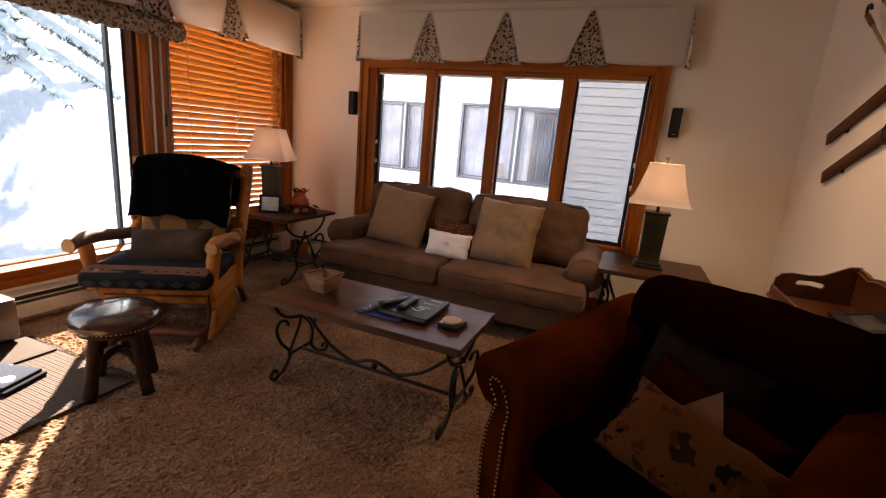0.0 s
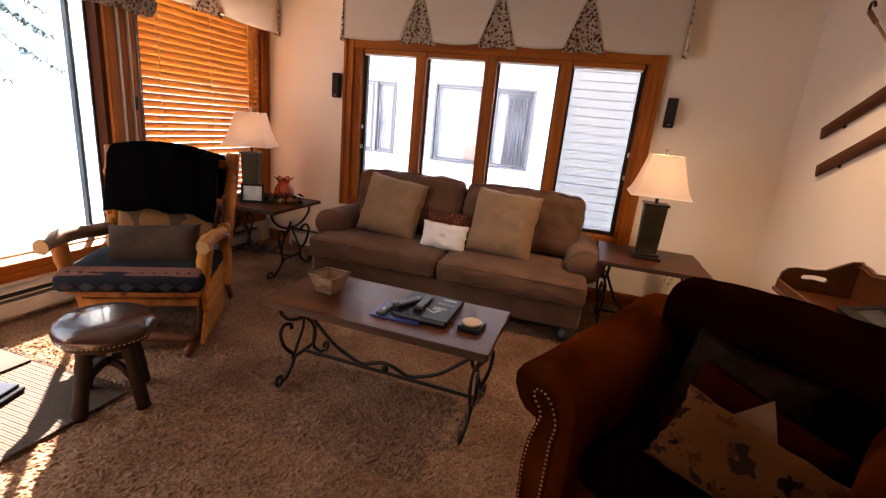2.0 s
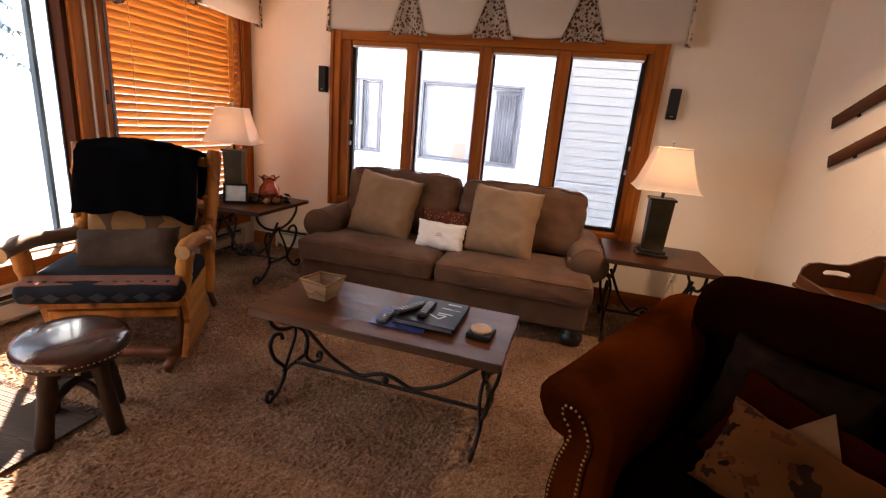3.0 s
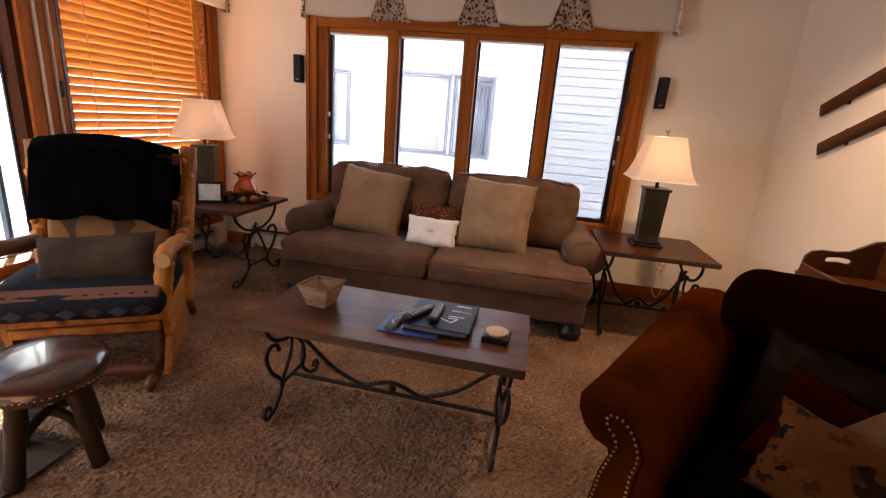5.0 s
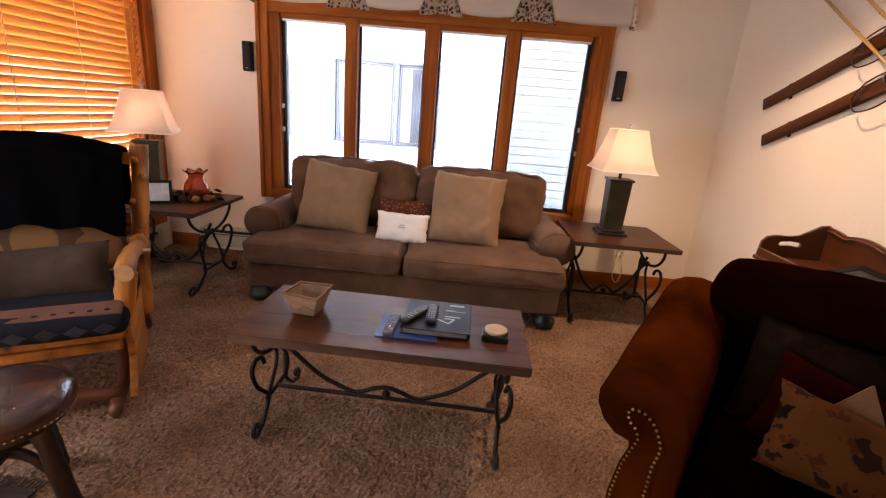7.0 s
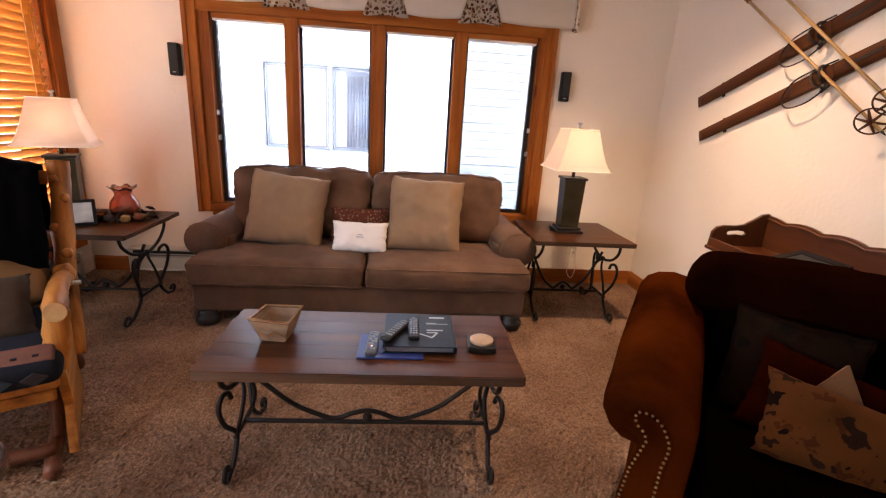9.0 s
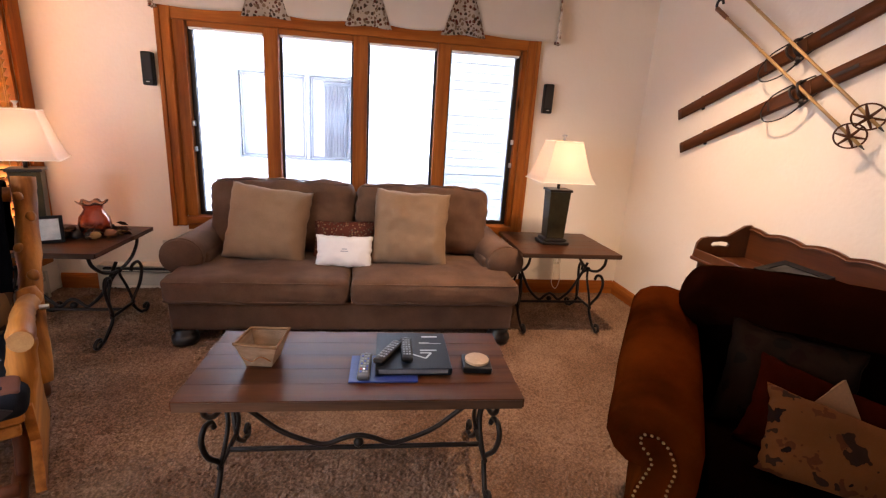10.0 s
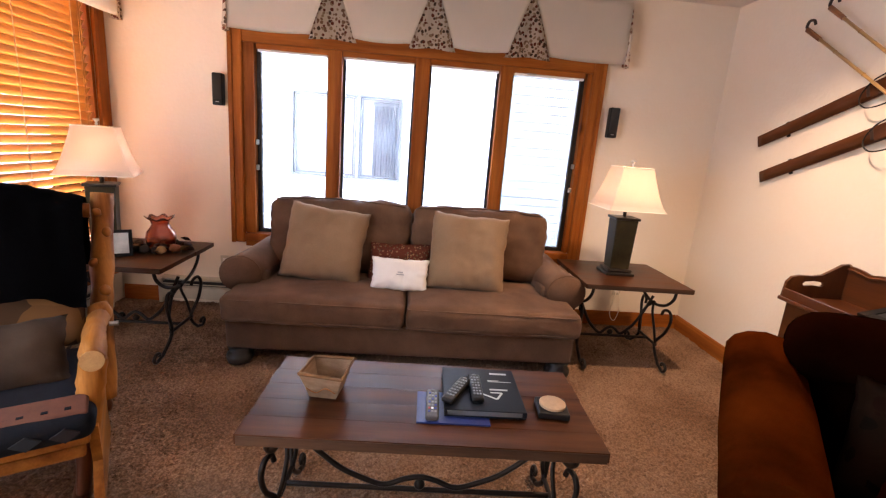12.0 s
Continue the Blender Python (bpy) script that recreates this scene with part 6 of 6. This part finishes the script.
n = 80
bm = bmesh.new()
xs = [math.copysign(abs(u) ** 3.2, u) * 900 for u in np.linspace(-1, 1, n + 1)]
grid = []
for x in xs:
    row = []
    for y in xs:
        px, py = x - 6, y + 6
        far = max(0.0, math.hypot(px, py) - 14)
        z = GZ + 0.22 * noise.noise(Vector((px * 0.35, py * 0.35, 0))) * min(1, far / 4 + 0.15) + hill(px)
        row.append(bm.verts.new((px, py, z)))
    grid.append(row)
for i in range(n):
    for j in range(n):
        bm.faces.new((grid[i][j], grid[i + 1][j], grid[i + 1][j + 1], grid[i][j + 1]))
setting("ground", bm, M_SNOW, "deep sunlit snow rising to a slope", "ground", True)

# neighbouring house, seen through the north window; unseen upper storeys added to block the sun
HY = 12.0
house = thing("house", "white lap-sided house with grey-framed windows", "house", pose(0, HY, 0))
openings = [(-3.87, -1.50, 0.57, 2.34), (-6.3, -5.0, 0.6, 2.29)]
bm = bmesh.new()
xs = [-10.4] + [v for o in sorted(openings) for v in o[:2]] + [9.0]
for i in range(0, len(xs), 2):
    box(bm, xs[i], xs[i + 1], 0.0, 0.18, -1.6, 11.0)
for a, b, z0, z1 in openings:
    box(bm, a, b, 0.0, 0.18, -1.6, z0)
    box(bm, a, b, 0.0, 0.18, z1, 11.0)
box(bm, -10.4, 9, 0.9, 1.0, -1.6, 11.0)
part("wall", bm, M_SIDING, house)
box_roof = boxed(-11.0, 9.6, -0.6, 5.0, 11.0, 11.3)
part("roof", box_roof, M_SNOW, house, "unseen snow-covered eave")
z = -1.5
while z < 10.9:
    segs = [(-10.4, 9.0)]
    for a, b, z0, z1 in openings:
        if z + 0.19 > z0 - 0.08 and z < z1 + 0.08:
            segs = [s for p in segs for s in ((p[0], min(p[1], a - 0.09)), (max(p[0], b + 0.09), p[1])) if s[1] > s[0]]
    for a, b in segs:
        bm = bmesh.new()
        extrude_outline(bm, [(0.0, 0.0), (-0.060, 0.0), (-0.046, 0.170), (0.0, 0.170)], a, b, Matrix(((0, 1, 0, 0), (1, 0, 0, 0), (0, 0, 1, z), (0, 0, 0, 1))))
        part("siding_board", bm, M_SIDING, house)
    z += 0.19
def pleats(x0, x1, y, z0, z1, depth, n):
    """A hanging curtain in soft folds."""
    bm = bmesh.new()
    rows = []
    for z, k in ((z0, 1.0), ((z0 + z1) / 2, 0.8), (z1, 0.5)):
        rows.append([[bm.verts.new((x0 + (x1 - x0) * i / n, y + o + depth * k * math.sin(i * 1.9 + 0.4 * math.sin(i)), z)) for i in range(n + 1)] for o in (0.0, 0.012)])
    for lo, hi in zip(rows, rows[1:]):
        for q in (0, 1):
            for i in range(n):
                bm.faces.new((lo[q][i], lo[q][i + 1], hi[q][i + 1], hi[q][i]))
    return bm


for k, (a, b, z0, z1) in enumerate(openings):
    mid = a + (b - a) * 0.60
    bm = bmesh.new()
    for x0, x1, y0, y1 in ((a - 0.05, a, z0 - 0.05, z1 + 0.05), (b, b + 0.05, z0 - 0.05, z1 + 0.05), (a, b, z0 - 0.05, z0), (a, b, z1, z1 + 0.05), (mid - 0.055, mid - 0.02, z0, z1), (mid + 0.02, mid + 0.055, z0, z1)):
        box(bm, x0, x1, -0.05, 0.06, y0, y1)
    win = part("window", bm, M_OUTFRAME, house, "grey-framed two-light window")
    for x0, x1 in ((a, mid - 0.055), (mid + 0.055, b)):
        bm = bmesh.new()
        for q in ((x0 + 0.03, x0 + 0.055, z0 + 0.03, z1 - 0.03), (x1 - 0.055, x1 - 0.03, z0 + 0.03, z1 - 0.03), (x0 + 0.055, x1 - 0.055, z0 + 0.03, z0 + 0.055), (x0 + 0.055, x1 - 0.055, z1 - 0.055, z1 - 0.03)):
            box(bm, q[0], q[1], 0.0, 0.05, q[2], q[3])
        part("inner_frame", bm, M_OUTFRAME, win)
        g = part("pane", boxed(x0, x1, 0.03, 0.036, z0, z1), M_GLASS, win)
        g.visible_shadow = False
    part("mullion", boxed(mid - 0.02, mid + 0.02, -0.03, 0.06, z0, z1), M_SIDING, win, "white mullion")
    part("curtain", pleats(a, b, 0.16, z0 - 0.02, z1 + 0.02, 0.015, 60), M_SHEER, win, "white sheer curtain", True)
    if k == 0:
        part("curtain", pleats(b - 0.60, b - 0.10, 0.10, z0 + 0.03, z1 - 0.10, 0.022, 26), M_DRAPE, win, "grey drape drawn to one side", True)
        part("valance", boxed(b - 0.62, b - 0.06, 0.075, 0.125, z1 - 0.17, z1 - 0.08), M_DRAPE, win)
        part("chair_back", boxed(mid - 0.62, mid - 0.30, 0.10, 0.125, z0 + 0.02, z0 + 0.42), material("russet chair seen through the glass", (0.42, 0.28, 0.20), 0.8), win, "russet chair back behind the glass")
part("ledge", boxed(-1.3, 6.0, -0.12, -0.061, 0.33, 0.37), M_SNOW, house, "line of snow on a ledge")


# ---- snowy firs outside ----
BLOB = [Vector((math.cos(a), math.sin(a), 0)) for a in [math.pi / 3 * i for i in range(6)]]
BLOB += [Vector((0.7 * math.cos(a), 0.7 * math.sin(a), 0.7)) for a in [math.pi / 3 * i for i in range(6)]]
BLOB += [Vector((0, 0, 1)), Vector((0, 0, -0.8))]


def fir(x, y, z, h, seed, low=0.10, cover=0.97, thick=5):
    t = thing("fir_tree", "snow-laden fir tree on the slope", "tree", pose(x, y, z), "firs outside")
    rg = random.Random(seed)
    part("trunk", tube(bmesh.new(), [(0, 0, -0.3), (0.03 * h / 8, 0, h * 0.5), (0, 0.02, h)], lambda f: 0.011 * h * (1 - 0.93 * f), 10), M_TRUNK, t, "", True)
    needles, snow = bmesh.new(), bmesh.new()
    nb = int(h * (11 if thick < 12 else 20))
    for i in range(nb):
        f = (i + rg.random()) / nb
        zz = h * (low + (0.98 - low) * f)
        L = h * 0.25 * (1 - f) ** 0.8 * rg.uniform(0.65, 1.15) + 0.12
        a = i * 2.4 + rg.uniform(-0.4, 0.4)
        ca, sa = math.cos(a), math.sin(a)
        k = max(6, int(L * thick))
        for j in range(k):
            g = (j + 0.6) / k
            r = L * g
            drop = -0.12 * L * g - 0.30 * L * g * g
            w = (0.06 + 0.20 * (1 - g)) * min(1.0, L) * rg.uniform(0.5, 1.2)
            px, py, pz = ca * r, sa * r, zz + drop
            for s in (-1, 1):
                tipx, tipy = px - sa * s * w + ca * 0.12, py + ca * s * w + sa * 0.12
                b = [(px - ca * 0.03, py - sa * 0.03, pz), (px + ca * 0.04, py + sa * 0.04, pz - 0.02), (tipx, tipy, pz - 0.06 - 0.1 * rg.random())]
                needles.faces.new([needles.verts.new(q) for q in b])
            for s in range(7 if thick > 12 else 0):
                ha, hl = rg.uniform(0, 6.283), rg.uniform(0.08, 0.24)
                ex, ey, ez = px + hl * math.cos(ha), py + hl * math.sin(ha), pz - rg.uniform(0.0, 0.18)
                nx, ny = -0.025 * math.sin(ha), 0.025 * math.cos(ha)
                needles.faces.new([needles.verts.new(q) for q in ((px - nx, py - ny, pz + 0.01), (px + nx, py + ny, pz - 0.01), (ex, ey, ez))])
            if rg.random() < cover:
                sm = Matrix.LocRotScale((px, py, pz + 0.02), Euler((rg.random(), rg.random(), a)), (w * rg.uniform(0.7, 1.1) + 0.05, w * rg.uniform(0.6, 0.95) + 0.05, 0.05 + 0.07 * rg.random()))
                pv = [snow.verts.new(sm @ q) for q in BLOB]
                for q in range(6):
                    for tri in ((pv[q], pv[(q + 1) % 6], pv[6 + q]), (pv[(q + 1) % 6], pv[6 + (q + 1) % 6], pv[6 + q]), (pv[6 + q], pv[6 + (q + 1) % 6], pv[12]), (pv[(q + 1) % 6], pv[q], pv[13])):
                        snow.faces.new(tri)
    part("crown", needles, M_NEEDLE, t, "drooping dark needles")
    part("snow_load", snow, M_SNOW, t, "snow lying on the boughs", True)


# the last seven firs are added to throw shade over the bank
for x, y, h, sd_, low in ((-13.0, 5.4, 13.5, 1, 0.05), (-19.0, 7.0, 9.0, 3, 0.04), (-23.0, 12.5, 9.5, 4, 0.04), (-17.0, 3.2, 8.0, 5, 0.04),
                          (-22.5, 8.8, 9.0, 7, 0.03), (-25.0, 15.0, 8.5, 8, 0.03), (-21.5, 11.5, 9.0, 9, 0.03), (-20.0, 9.6, 8.0, 11, 0.03),
                          (-24.0, 12.8, 8.5, 13, 0.03), (-27.0, 15.5, 8.5, 14, 0.03), (-21.0, 5.2, 9.0, 15, 0.03)):
    fir(x, y, GZ + hill(x) - 0.3, h, sd_, low, *((0.9, 16) if sd_ == 1 else (0.9, 7)))

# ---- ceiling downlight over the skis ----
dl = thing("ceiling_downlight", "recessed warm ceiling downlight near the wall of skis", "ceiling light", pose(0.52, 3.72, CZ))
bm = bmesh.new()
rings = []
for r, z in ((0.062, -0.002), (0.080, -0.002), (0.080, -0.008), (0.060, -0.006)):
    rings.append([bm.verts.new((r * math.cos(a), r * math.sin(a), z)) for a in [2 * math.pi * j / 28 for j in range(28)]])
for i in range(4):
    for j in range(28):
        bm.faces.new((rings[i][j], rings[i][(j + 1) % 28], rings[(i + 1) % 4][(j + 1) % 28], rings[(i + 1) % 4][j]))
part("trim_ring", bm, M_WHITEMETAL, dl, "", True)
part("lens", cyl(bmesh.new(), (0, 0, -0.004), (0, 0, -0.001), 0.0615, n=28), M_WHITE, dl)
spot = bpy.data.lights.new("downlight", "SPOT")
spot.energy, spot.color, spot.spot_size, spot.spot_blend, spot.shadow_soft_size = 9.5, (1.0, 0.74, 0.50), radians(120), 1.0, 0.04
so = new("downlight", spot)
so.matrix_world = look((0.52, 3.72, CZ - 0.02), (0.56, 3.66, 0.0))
